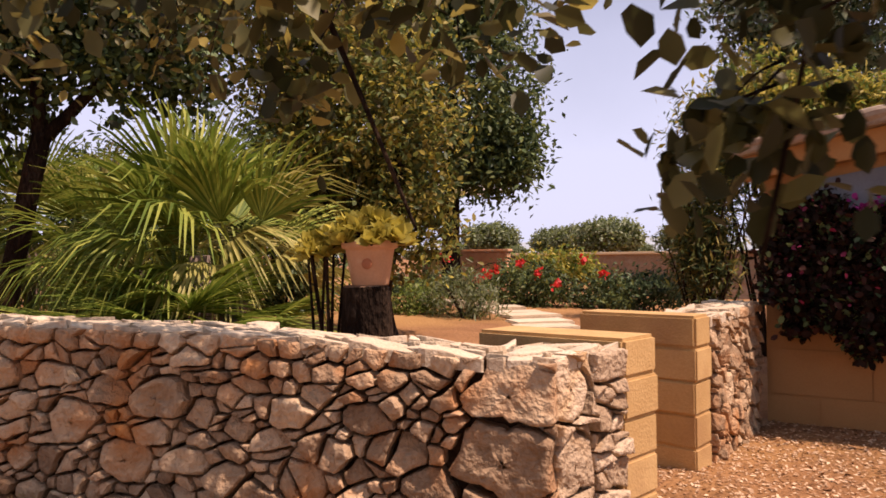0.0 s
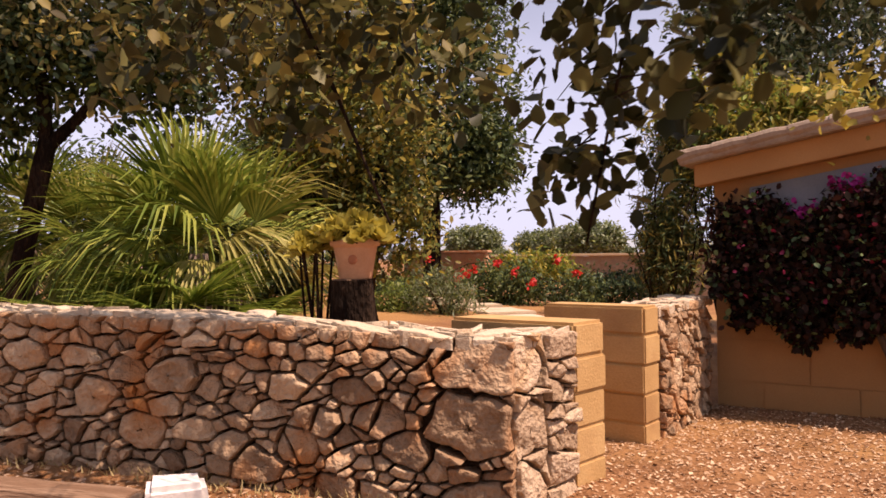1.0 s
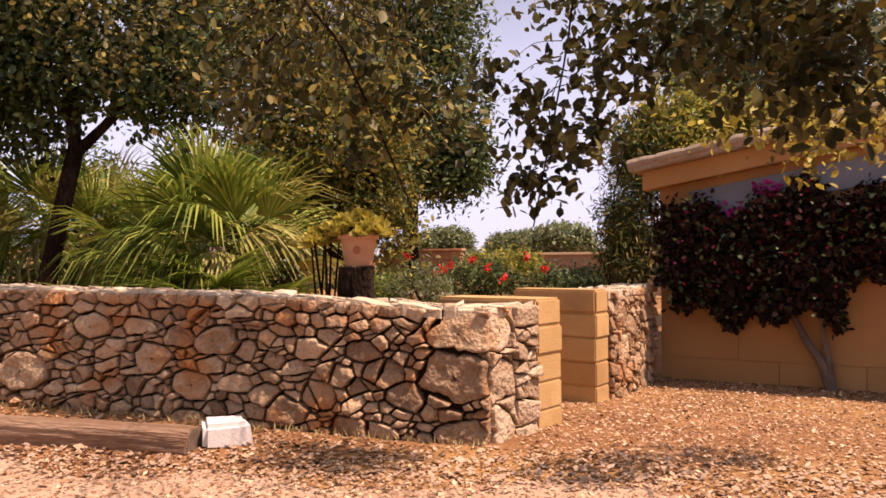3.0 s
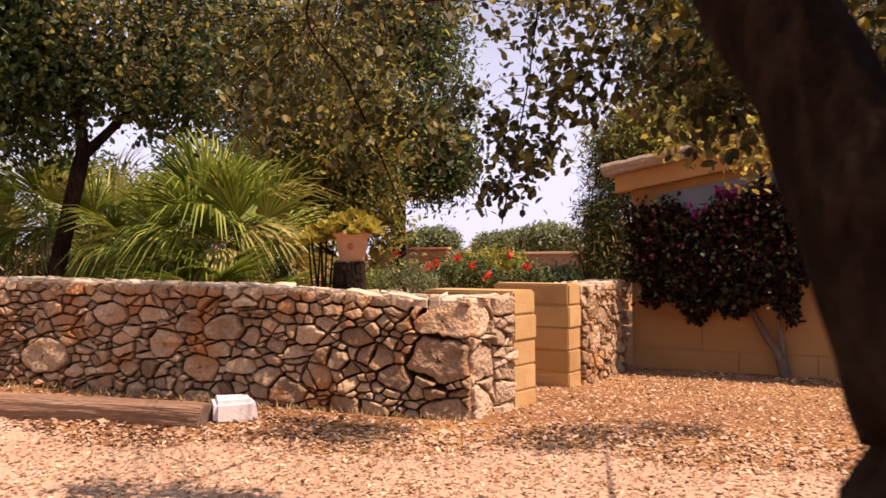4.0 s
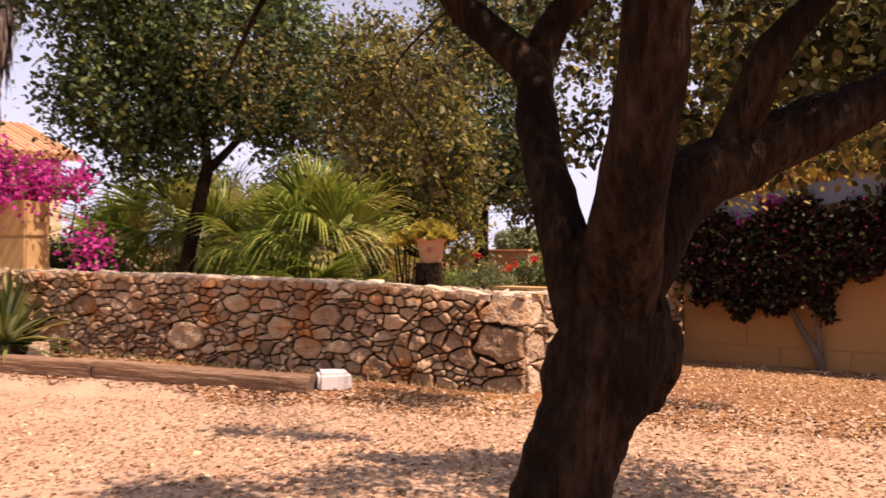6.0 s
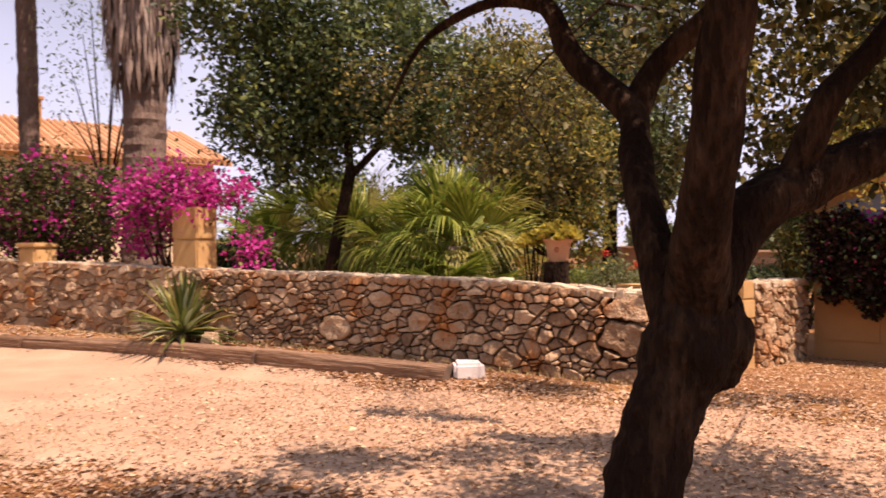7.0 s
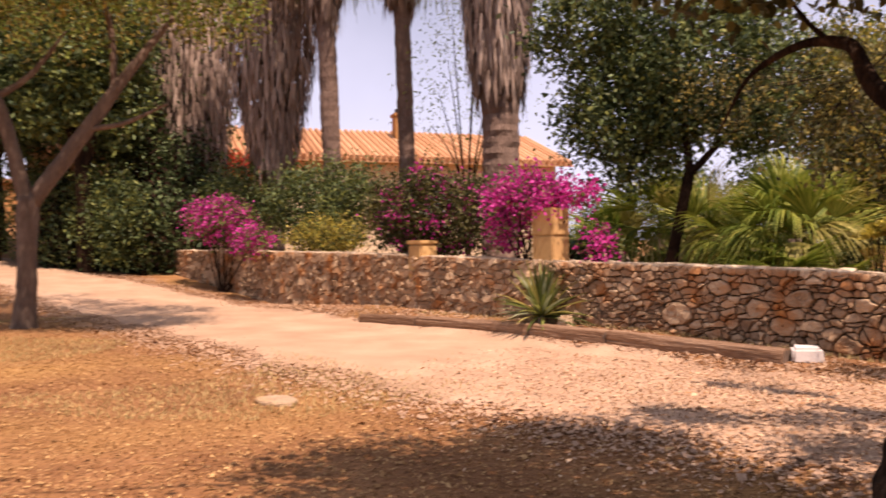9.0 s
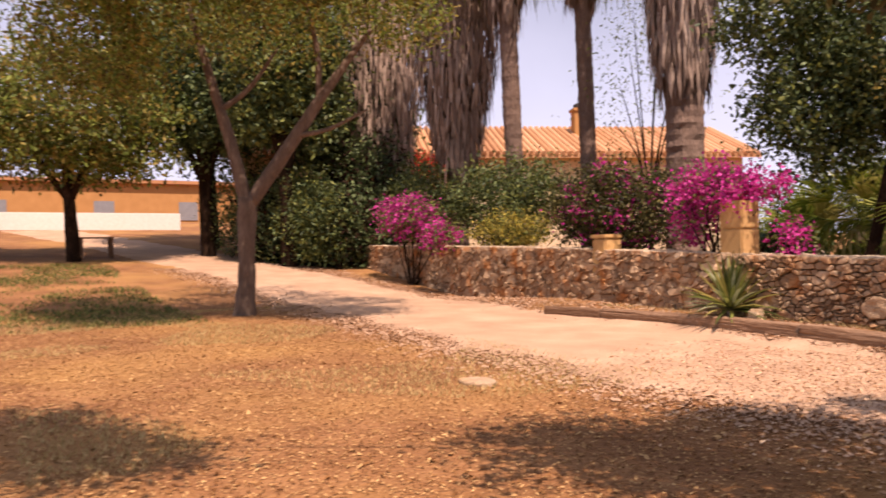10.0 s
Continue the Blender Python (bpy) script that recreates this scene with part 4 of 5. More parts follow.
crown("blossom", np.concatenate([on_house(70, 0.75, 1.0, 1.86, 1.96, 0.1), on_house(90, 1.1, 1.4, 1.88, 2.0, 0.1)]), 0.05, boug, M["magenta"], "bright magenta bracts", aspect=0.8)
b0 = H0 + HD * 1.9 + HN * 0.14
limb("stem", [b0 - Vector((0, 0, 0.25)), b0 + Vector((-0.1, 0.05, 0.15)), b0 - HD * 0.28 + Vector((0, 0, 0.42)), b0 - HD * 0.5 + Vector((0, 0, 0.9))], [0.075, 0.055, 0.042, 0.025], boug, M["bark2"], 8)
limb("stem", [b0 - Vector((0, 0, 0.25)), b0 - HD * 0.08 + Vector((0, 0, 0.3)), b0 - HD * 0.15 + Vector((0, 0, 0.8))], [0.045, 0.032, 0.02], boug, M["bark2"], 8)


# ---- fan palms ----
def frond_mesh(name, blades=26, length=0.62, petiole=0.55, fan=2.5, droop=0.25, seed=0):
    """A fan leaf: a stalk along +x and narrow folded blades spread round its end."""
    r = random.Random(seed)
    V, F = [], []

    def quadstrip(pts, ws, side):
        o = len(V)
        for p, w in zip(pts, ws):
            V.append(p + side * w + Vector((0, 0, w * 0.5))); V.append(p); V.append(p - side * w + Vector((0, 0, w * 0.5)))
        for i in range(len(pts) - 1):
            a = o + i * 3
            F.append((a, a + 1, a + 4, a + 3)); F.append((a + 1, a + 2, a + 5, a + 4))
    quadstrip([Vector((0, 0, 0)), Vector((petiole * 0.5, 0, 0.03)), Vector((petiole, 0, 0))], [0.014, 0.011, 0.009], Vector((0, 1, 0)))
    hub = Vector((petiole, 0, 0))
    for i in range(blades):
        a = (i / (blades - 1) - 0.5) * fan + r.uniform(-0.03, 0.03)
        L = length * (1 - 0.28 * abs(a) / (fan / 2)) * r.uniform(0.88, 1.08)
        d = Vector((math.cos(a), math.sin(a), 0.18 * math.cos(a * 2) - 0.05))
        s = Vector((-math.sin(a), math.cos(a), 0))
        dr = droop * r.uniform(0.5, 1.6)
        quadstrip([hub + d * 0.02, hub + d * L * 0.45 + Vector((0, 0, -0.02 * dr)), hub + d * L * 0.78 + Vector((0, 0, -0.22 * dr * L)), hub + d * L + Vector((0, 0, -0.6 * dr * L))],
                  [0.005, 0.0135, 0.01, 0.002], s)
    return array_mesh(name, [tuple(v) for v in V], F)


FLAT = frond_mesh("frond", 30, 0.78, 0.4, 2.3, 0.12, 6)
FLAT.materials.append(M["fan"])
FRONDS = [frond_mesh("frond", 26, 0.8, 0.42, 1.9, 0.4, 1), frond_mesh("frond", 26, 0.8, 0.42, 1.8, 0.7, 2), frond_mesh("frond", 28, 0.8, 0.45, 1.9, 1.0, 3)]
FDRY = [f.copy() for f in FRONDS]
for f in FRONDS:
    f.materials.append(M["fan"])
for f in FDRY:
    f.materials.append(M["fandry"])


def fan_crown(parent, hubs, r, scale=1.0, dry=0.25, low=-35, high=80, stiff=False):
    """Fronds round each hub (place, count, scale), from steep young ones to hanging old ones."""
    for (hx, hy, hz), n, k in hubs:
        for i in range(n):
            t = (i + 0.5) / n
            el = radians(high + (low - high) * t ** 0.85 + r.uniform(-8, 8))
            az = i * 2.39996 + r.uniform(-0.25, 0.25)
            old = t > 0.62
            pale_frond = r.random() < dry * (2.2 if old else 0.5) and math.cos(az) > 0.35  # only towards the sun; on the second palm it stands for sunlight
            src = FLAT if stiff else (FDRY if pale_frond else FRONDS)[0 if t < 0.25 else (1 if t < 0.6 else 2)]
            ob = new("frond", src)
            ob.parent = parent
            d = Vector((math.cos(el) * math.cos(az), math.cos(el) * math.sin(az), math.sin(el)))
            side = Vector((-math.sin(az), math.cos(az), 0))
            upv = d.cross(side)
            tw = r.uniform(-0.2, 0.2) if stiff else r.uniform(-0.5, 0.5)
            side2 = side * math.cos(tw) + upv * math.sin(tw)
            up2 = d.cross(side2)
            rot = Matrix((d, side2, up2)).transposed().to_4x4()
            s = scale * k * r.uniform(0.85, 1.15)
            ob.matrix_local = Matrix.Translation(Vector((hx, hy, hz)) - parent.location + d * 0.05) @ rot @ Matrix.Diagonal((s, s, s, 1))


r0 = random.Random(11)
fan1 = thing("fan_palm", (-3.2, 2.6, 0.45), "large clumping fan palm with green and straw fronds", "palm")
for q in ((-3.2, 2.55, 1.5), (-2.75, 2.4, 1.2), (-3.9, 2.6, 1.35), (-3.1, 2.1, 0.95)):
    limb("stem", [(-3.2, 2.6, 0.35), ((q[0] - 3.2) / 2, (q[1] + 2.6) / 2, q[2] * 0.6), q], [0.12, 0.1, 0.09], fan1, M["skirt"], 9, 0.25, 9)
fan_crown(fan1, [((-3.25, 2.55, 1.55), 19, 1.12), ((-2.75, 2.45, 1.32), 10, 1.05), ((-3.95, 2.6, 1.3), 10, 1.05)], r0, 1.0, 0.7, -8, 78)
fan_crown(fan1, [((-2.95, 1.75, 0.98), 18, 0.85), ((-2.5, 1.9, 0.9), 9, 0.75), ((-3.6, 1.8, 0.92), 10, 0.8), ((-3.05, 2.0, 1.2), 12, 0.75)], r0, 1.0, 0.03, -10, 26, True)
fan2 = thing("fan_palm", (-7.8, 5.8, 0.45), "fan palm with sunlight put into its pale fronds, half hidden behind the leaning tree", "palm")
for q in ((-7.8, 5.8, 1.8), (-8.8, 5.6, 1.3), (-6.9, 6.0, 1.5)):
    limb("stem", [(-7.8, 5.8, 0.35), ((q[0] - 7.8) / 2, (q[1] + 5.8) / 2, q[2] * 0.6), q], [0.13, 0.1, 0.09], fan2, M["skirt"], 9, 0.25, 9)
# dry share of 1.0: straw fronds stand in for sunlight on this palm
fan_crown(fan2, [((-7.8, 5.8, 1.85), 22, 1.45), ((-8.8, 5.6, 1.35), 15, 1.3), ((-6.9, 6.0, 1.55), 16, 1.35), ((-5.8, 5.6, 1.1), 12, 1.1)], r0, 1.0, 1.0)


# ---- tall palms ----
def tall_palm(x, y, top, r_base, r_top, skirt_z, skirt_r, label, lean=0.0, n_skirt=900, taper=0.35):
    zb = ground_z(x, y)
    ob = thing("tall_palm", (x, y, zb), label, "palm", "tall palms")
    bm = bmesh.new()
    pts, rr = [], []
    n = int((top - zb) * 7)
    for i in range(n + 1):
        t = i / n
        pts.append(Vector((lean * t, 0.05 * math.sin(t * 3), t * (top - zb) - 0.1)))
        rr.append((r_base * (1 - t) + r_top * t) * (1.025 if i % 2 else 0.985) * (1 + 0.35 * math.exp(-t * (top - zb) * 2)))
    tube(bm, pts, rr, 16, 0.1, 3.0)
    part("trunk", bm, M["palmbark"], ob)
    if skirt_r:
        # hanging dead leaves, narrowing downwards
        m = n_skirt
        t = rng.uniform(0, 1, m) ** 0.8
        z = skirt_z + t * (top - skirt_z)
        rad = r_top + (skirt_r - r_top) * (taper + (1 - taper) * np.clip((z - skirt_z) / (0.5 * (top - skirt_z)), 0, 1)) * rng.uniform(0.55, 1.0, m)
        az = rng.uniform(0, 2 * math.pi, m)
        o = np.stack([np.cos(az), np.sin(az), 0 * az], 1)
        p0 = o * rad[:, None] + np.stack([lean * (z - zb) / (top - zb), 0 * z, z - zb], 1)
        L = rng.uniform(0.5, 1.1, m)[:, None]
        d = unit(o * rng.uniform(-0.12, 0.1, (m, 1)) + np.array([0, 0, -1.0]) + rng.normal(size=(m, 3)) * 0.06)
        s = unit(np.cross(d, o)) * rng.uniform(0.02, 0.06, (m, 1))
        V = np.stack([p0 - s, p0 + s, p0 + d * L * 0.6 + s * 0.9 + o * 0.03, p0 + d * L, p0 + d * L * 0.6 - s * 0.9 + o * 0.03], 1).reshape(-1, 3)
        b = np.arange(m)[:, None] * 5
        fc2 = b + np.array([[4, 2, 3]])
        me = bpy.data.meshes.new("skirt")
        me.from_pydata(V.tolist(), [], (b + np.array([[0, 1, 2, 4]])).tolist() + fc2.tolist())
        link("skirt", me, M["skirt"], ob, "hanging dry thatch of dead leaves")
    rr_ = random.Random(int(x * 10))
    fan_crown(ob, [((x + lean, y, top), 22, 2.0)], rr_, 1.0, 0.15, -25, 75)
    return ob


tall_palm(-12.45, 5.5, 9.6, 0.46, 0.5, 5.6, 0.95, "thick tall palm with a pale trunk and dry thatch", 0.0, 1500)
tall_palm(-16.2, 5.5, 10.5, 0.24, 0.24, 9.0, 0.7, "slim tall palm with a bare brown trunk", -0.35, 500)
tall_palm(-17.2, 3.6, 11.0, 0.26, 0.27, 8.4, 0.8, "slim tall palm with a bare brown trunk", -0.6, 500)
tall_palm(-20.7, 3.6, 11.5, 0.3, 0.5, 4.2, 1.5, "tall palm with a wide brown thatch skirt", 0.1, 2600, 0.12)
tall_palm(-26.2, 3.6, 12.5, 0.4, 0.6, 3.9, 1.9, "tall palm with a long grey thatch skirt", -0.8, 3000, 0.2)

# slender young tree with bare branches between the palms
slim = thing("slender_tree", (-15.3, 7.0, 1.0), "slender sparse tree with thin branches and few leaves", "tree")
tips = []
for i in range(9):
    a = i * 0.7
    e = (-15.3 + math.cos(a) * (0.7 + 0.3 * (i % 3)), 7 + math.sin(a) * 0.9, 5.2 + 0.85 * (i % 5))
    limb("branch", [(-15.3, 7.0, 0.4), (-15.3 + math.cos(a) * 0.25, 7 + math.sin(a) * 0.2, 3.6), e], [0.05, 0.03, 0.008], slim, M["bark"], 5, 0, 1, 4)
    tips.append(e)
sp = np.concatenate([np.array(t) + rng.normal(size=(190, 3)) * np.array([0.55, 0.55, 0.7]) for t in tips])
crown("foliage", sp, 0.12, slim, M["bright"], "", aspect=0.35, round_leaf=False)

# ---- column, block and flowering bushes along the wall ----
col = thing("stone_column", (-6.05, 0.25, 0.3), "square sandstone column rising from the garden wall", "column")
bm = bmesh.new()
for v, (a, b, c, d) in enumerate(((0.23, 0.2, -0.2, 0.82), (0.225, 0.2, 0.823, 1.3), (0.23, 0.2, 1.303, 1.74))):
    box(bm, -a, a, -b, b, c, d, 0.02)
    part("block", bm, M["block"], col)
    bm = bmesh.new()
bm.free()
post = thing("stone_post", (-9.55, 0.52, 0.3), "low sandstone block post in the garden wall", "post")
bm = bmesh.new()
box(bm, -0.2, 0.2, -0.22, 0.2, -0.2, 1.22, 0.03)
part("block", bm, M["block"], post)
bm = bmesh.new()
box(bm, -0.22, 0.22, -0.24, 0.22, 1.223, 1.3, 0.02)
part("cap", bm, M["block"], post)


def flowering(c, r, n, label, bracts, leaf="mid", frac=0.5, size=0.06, extra=()):
    zb = ground_z(c[0], c[1])
    ob = thing("bougainvillea", (c[0], c[1], zb), label, "flowering bush", "bougainvilleas along the wall")
    pos = blobs([(c, r, int(n * 1.6), 28, 0.13, 0.35)] + [(e[0], e[1], e[2], 24, 0.11, 0.4) for e in extra])
    k = np.arange(len(pos)) // 26 % 100
    pick = (k * 0.618 % 1) < frac
    crown("blossom", pos[pick], size, ob, M[bracts], "papery " + ("magenta" if bracts == "magenta" else "red") + " bracts", aspect=0.8)
    crown("foliage", pos[~pick], size * 1.15, ob, M[leaf], "", aspect=0.55)
    e = pos[rng.integers(0, len(pos), 14)]
    s = np.array([[c[0] + rng.normal() * 0.1, c[1] + rng.normal() * 0.06, zb - 0.05] for _ in range(14)])
    twigs("branchlet", s, e, ob, M["bark"], 0.016)
    return ob


flowering((-6.7, 0.5, 2.25), (0.85, 0.4, 0.38), 110, "bright magenta bougainvillea draped over the column", "magenta", "mid", 0.76, 0.06,
          [((-5.55, 0.45, 2.25), (0.45, 0.25, 0.16), 22), ((-5.2, 0.4, 1.45), (0.24, 0.18, 0.28), 16), ((-6.15, 0.15, 2.1), (0.3, 0.25, 0.13), 20), ((-7.2, 0.6, 1.8), (0.5, 0.3, 0.4), 40)])
flowering((-10.1, 1.1, 2.15), (2.1, 0.6, 1.0), 330, "brownish green bougainvillea bush with scattered pink bracts", "magenta", "carob", 0.09, 0.065,
          [((-8.2, 1.0, 2.0), (0.8, 0.4, 0.7), 50), ((-11.2, 1.5, 2.2), (0.8, 0.5, 0.7), 50)])
flowering((-18.6, 0.8, 2.3), (1.7, 0.6, 0.65), 130, "pink bougainvillea spilling over the end of the wall", "magenta", "mid", 0.52, 0.075, [((-16.4, 0.5, 1.75), (0.9, 0.4, 0.3), 60), ((-20.0, 0.9, 2.6), (0.8, 0.5, 0.4), 40)])
shrub("green_hedge", [((-17.0, 3.0, 2.75), (3.2, 0.8, 1.15), 260, 26, 0.2, 0.5), ((-22.0, 3.0, 3.1), (2.2, 0.8, 1.2), 170, 26, 0.2, 0.5)], 0.11, ["mid", "dark"], "bright green hedge behind the stone wall", "hedge")
shrub("golden_shrub", [((-14.6, 1.6, 1.75), (1.8, 0.5, 0.5), 130, 24, 0.13, 0.4)], 0.08, ["carobdry", "yellow", "mid"], "low straw-green shrub behind the wall")
red_cr = shrub("red_creeper", [((-27.2, 5.5, 4.9), (0.7, 1.3, 0.5), 60, 24, 0.16, 0.4)], 0.1, ["red", "mid"], "red-flowered creeper by the villa's eave", "climber", stems=10)
shrub("dark_shrub", [((-24.6, -0.2, 2.5), (2.4, 1.2, 1.6), 200, 26, 0.25, 0.5), ((-28.5, -1.2, 3.0), (2.0, 1.5, 1.8), 140, 26, 0.25, 0.5)], 0.13, ["dark", "mid"], "dense dark shrubs at the end of the wall", floor=1.0)

# ---- plant at the wall's foot ----
yucca = thing("yucca", (-5.75, -0.3, ground_z(-5.75, -0.3)), "spiky green yucca at the foot of the wall", "yucca")
ry = random.Random(4)
for i in range(120):
    el, az = radians(ry.uniform(4, 84)), i * 2.39996
    L, w = ry.uniform(0.65, 1.05), ry.uniform(0.024, 0.038)
    d = Vector((math.cos(el) * math.cos(az), math.cos(el) * math.sin(az), math.sin(el)))
    s = Vector((-math.sin(az), math.cos(az), 0))
    V, F = [], []
    for t, k in ((0, 0.7), (0.35, 1.0), (0.7, 0.75), (1.0, 0.05)):
        p = d * L * t + Vector((0, 0, -0.28 * L * t * t * math.cos(el)))
        V += [p + s * w * k + Vector((0, 0, w * 0.6 * k)), p, p - s * w * k + Vector((0, 0, w * 0.6 * k))]
    for q in range(3):
        a = q * 3
        F += [(a, a + 1, a + 4, a + 3), (a + 1, a + 2, a + 5, a + 4)]
    me = array_mesh("leaf", [tuple(v) for v in V], F)
    ob = link("leaf", me, M["fandry"] if i % 7 == 0 else M["mid" if i % 3 else "grey"], yucca)
    ob.location = (0, 0, 0.12)
limb("stem", [yucca.location + Vector((0, 0, -0.08)), yucca.location + Vector((0, 0, 0.16))], [0.07, 0.05], yucca, M["skirt"], 8, 0.2, 9)

# ---- sleepers and white stone ----
r1 = random.Random(5)
xe = -1.76
for k, L in enumerate((2.45, 1.35, 2.6, 1.6)):
    x0, x1 = xe - L, xe
    y0 = -0.62 - 0.02 * k
    zc = (ground_z(x0, y0) + ground_z(x1, y0)) / 2
    bm = bmesh.new()
    rings = []
    n = int(L * 14)
    for i in range(n + 1):
        x = -L / 2 + L * i / n
        ring = []
        for j in range(36):
            w = 2 * math.pi * j / 36
            cx, sx = math.cos(w), math.sin(w)
            f = 1 / (abs(cx) ** 5 + abs(sx) ** 5) ** 0.2
            q = Vector((x * 0.9 + k * 9, cx * f * 2.6, sx * f * 2.6))
            g = 0.05 * noise.noise(q) + 0.05 * noise.noise(q * 2.3) + 0.04 * noise.noise(Vector((x * 6, q.y, q.z)))
            crack = max(0.0, noise.noise(Vector((x * 0.5 + k * 5, cx * f * 7, sx * f * 7))) - 0.25) * 0.3
            f *= (1 + g - crack) * (0.95 if i in (0, n) else 1.0)
            end = 0.03 * noise.noise(Vector((cx * 2, sx * 2, k + i))) * (i in (0, n))
            ring.append(bm.verts.new((x + end, cx * f * 0.115 + 0.02 * noise.noise(Vector((x * 0.8, k, 0))), sx * f * 0.105 + 0.045)))
        rings.append(ring)
    for a, b in zip(rings, rings[1:]):
        for j in range(36):
            bm.faces.new((a[j], b[j], b[(j + 1) % 36], a[(j + 1) % 36]))
    bm.faces.new(rings[0]); bm.faces.new(rings[-1][::-1])
    bmesh.ops.recalc_face_normals(bm, faces=bm.faces[:])
    ob = part("railway_sleeper", bm, M["wood"])
    ob.location = ((x0 + x1) / 2, y0, zc)
    ob.rotation_euler = (0, math.atan2(ground_z(x0, y0) - ground_z(x1, y0), L), r1.uniform(-0.008, 0.008))
    for sgn in (-1, 1):
        bm = bmesh.new()
        prof = []
        for j in range(20):
            w = 2 * math.pi * j / 20
            f = 0.86 / (abs(math.cos(w)) ** 5 + abs(math.sin(w)) ** 5) ** 0.2 * (1 + 0.07 * noise.noise(Vector((math.cos(w) * 2, math.sin(w) * 2, k))))
            prof.append((math.cos(w) * f * 0.115, math.sin(w) * f * 0.105 + 0.045))
        lo, hi = [bm.verts.new((sgn * (L / 2 - 0.03), y, z)) for y, z in prof], [bm.verts.new((sgn * (L / 2 + 0.012), y * 0.97, 0.045 + (z - 0.045) * 0.97)) for y, z in prof]
        for j in range(20):
            bm.faces.new((lo[j], lo[(j + 1) % 20], hi[(j + 1) % 20], hi[j]))
        bm.faces.new(hi)
        bmesh.ops.recalc_face_normals(bm, faces=bm.faces[:])
        part("end_grain", bm, M["bark2"], ob, "dark split end grain")
    tagged(ob, "weathered split wooden sleeper lying as an edging", "sleeper", "edging sleepers")
    xe = x0 - 0.03


def boulder(name, loc, size, material, label, category, seed=0, kind="", taper=0.8):
    q = random.Random(seed)
    bm = bmesh.new()
    bmesh.ops.create_cube(bm, size=1.0)
    for v in bm.verts:
        v.co = Vector((v.co.x * size[0], v.co.y * size[1], v.co.z * size[2]))
        v.co.x *= (taper if v.co.z > 0 else 1.0) * q.uniform(0.85, 1.1)
        v.co.y *= (taper if v.co.z > 0 else 1.0) * q.uniform(0.85, 1.1)
        v.co.z *= q.uniform(0.85, 1.1)
    bmesh.ops.bevel(bm, geom=bm.edges[:], offset=0.16 * size[2], segments=2, affect="EDGES")
    ob = part(name, bm, material)
    ob.location = loc
    return tagged(ob, label, category, kind=kind)


ws = boulder("white_stone", (-1.62, -0.42, ground_z(-1.62, -0.42) + 0.055), (0.36, 0.26, 0.2), M["white"], "white-painted edging stone beside the sleepers", "stone", 3, taper=0.93)
ws.rotation_euler = (0.06, 0.05, 0.6)
boulder("foot_stone", (-5.28, -0.3, ground_z(-5.28, -0.3) + 0.07), (0.26, 0.2, 0.2), M["stone"], "loose beige stone beside the yucca", "stone", 6)
bm = bmesh.new()
rings = []
for z, f in ((-0.03, 1.0), (0.018, 1.0), (0.032, 0.93), (0.036, 0.5)):
    rings.append([bm.verts.new((0.25 * f * math.cos(w) * g, 0.17 * f * math.sin(w) * g, z + 0.006 * noise.noise(Vector((math.cos(w) * 2, math.sin(w) * 2, f * 4)))))
                  for w, g in ((2 * math.pi * i / 18, 1 + 0.22 * noise.noise(Vector((math.cos(2 * math.pi * i / 18) * 1.6, math.sin(2 * math.pi * i / 18) * 1.6, 5)))) for i in range(18))])
for a, b in zip(rings, rings[1:]):
    for j in range(18):
        bm.faces.new((a[j], a[(j + 1) % 18], b[(j + 1) % 18], b[j]))
bm.faces.new(rings[-1])
pl = part("flat_stone", bm, M["pale_lit_stone"])
pl.location = (-3.96, -5.87, ground_z(-3.96, -5.87) + 0.01)
tagged(pl, "flat pale stone slab lying on the ground", "stone")

# ---- stump with pot ----
stump = thing("tree_stump", (-1.18, 1.2, 0.4), "cut tree stump with dark bark behind the wall", "stump")
bm = bmesh.new()
tube(bm, [(0, 0, -0.1), (0, 0, 0.2), (0.01, 0, 0.5), (0, 0, 0.885)], [0.24, 0.19, 0.17, 0.16], 18, 0.16, 7)
part("bark", bm, M["bark"], stump)
bm = bmesh.new()
tube(bm, [(0, 0, 0.88), (0, 0, 0.892)], [0.145, 0.14], 18)
part("cut_face", bm, M["wood"], stump)
pot = thing("flower_pot", (-1.15, 1.2, 1.292), "terracotta flower pot on the stump", "pot")


def lathe(profile, sides=36):
    bm = bmesh.new()
    rings = [[bm.verts.new((r * math.cos(2 * math.pi * i / sides), r * math.sin(2 * math.pi * i / sides), z)) for i in range(sides)] for r, z in profile]
    for a, b in zip(rings, rings[1:]):
        for i in range(sides):
            j = (i + 1) % sides
            bm.faces.new((a[i], a[j], b[j], b[i]))
    bm.faces.new(rings[0][::-1])
    return bm


part("body", lathe([(0.115, 0), (0.12, 0.01), (0.155, 0.22), (0.158, 0.232), (0.178, 0.238), (0.184, 0.255), (0.182, 0.285), (0.17, 0.29), (0.158, 0.28), (0.145, 0.25)]), M["terracotta"], pot, "", True)
bm = bmesh.new()
tube(bm, [(0, 0, 0.245), (0, 0, 0.252)], [0.148, 0.146], 24)
part("soil", bm, M["mortar"], pot)
bm = bmesh.new()
bmesh.ops.create_uvsphere(bm, u_segments=16, v_segments=8, radius=0.035)
for v in bm.verts:
    v.co = Vector((v.co.x + 0.03, v.co.y * 0.35 - 0.143, v.co.z + 0.14))
part("medallion", bm, M["clayred"], pot, "raised clay medallion", True)


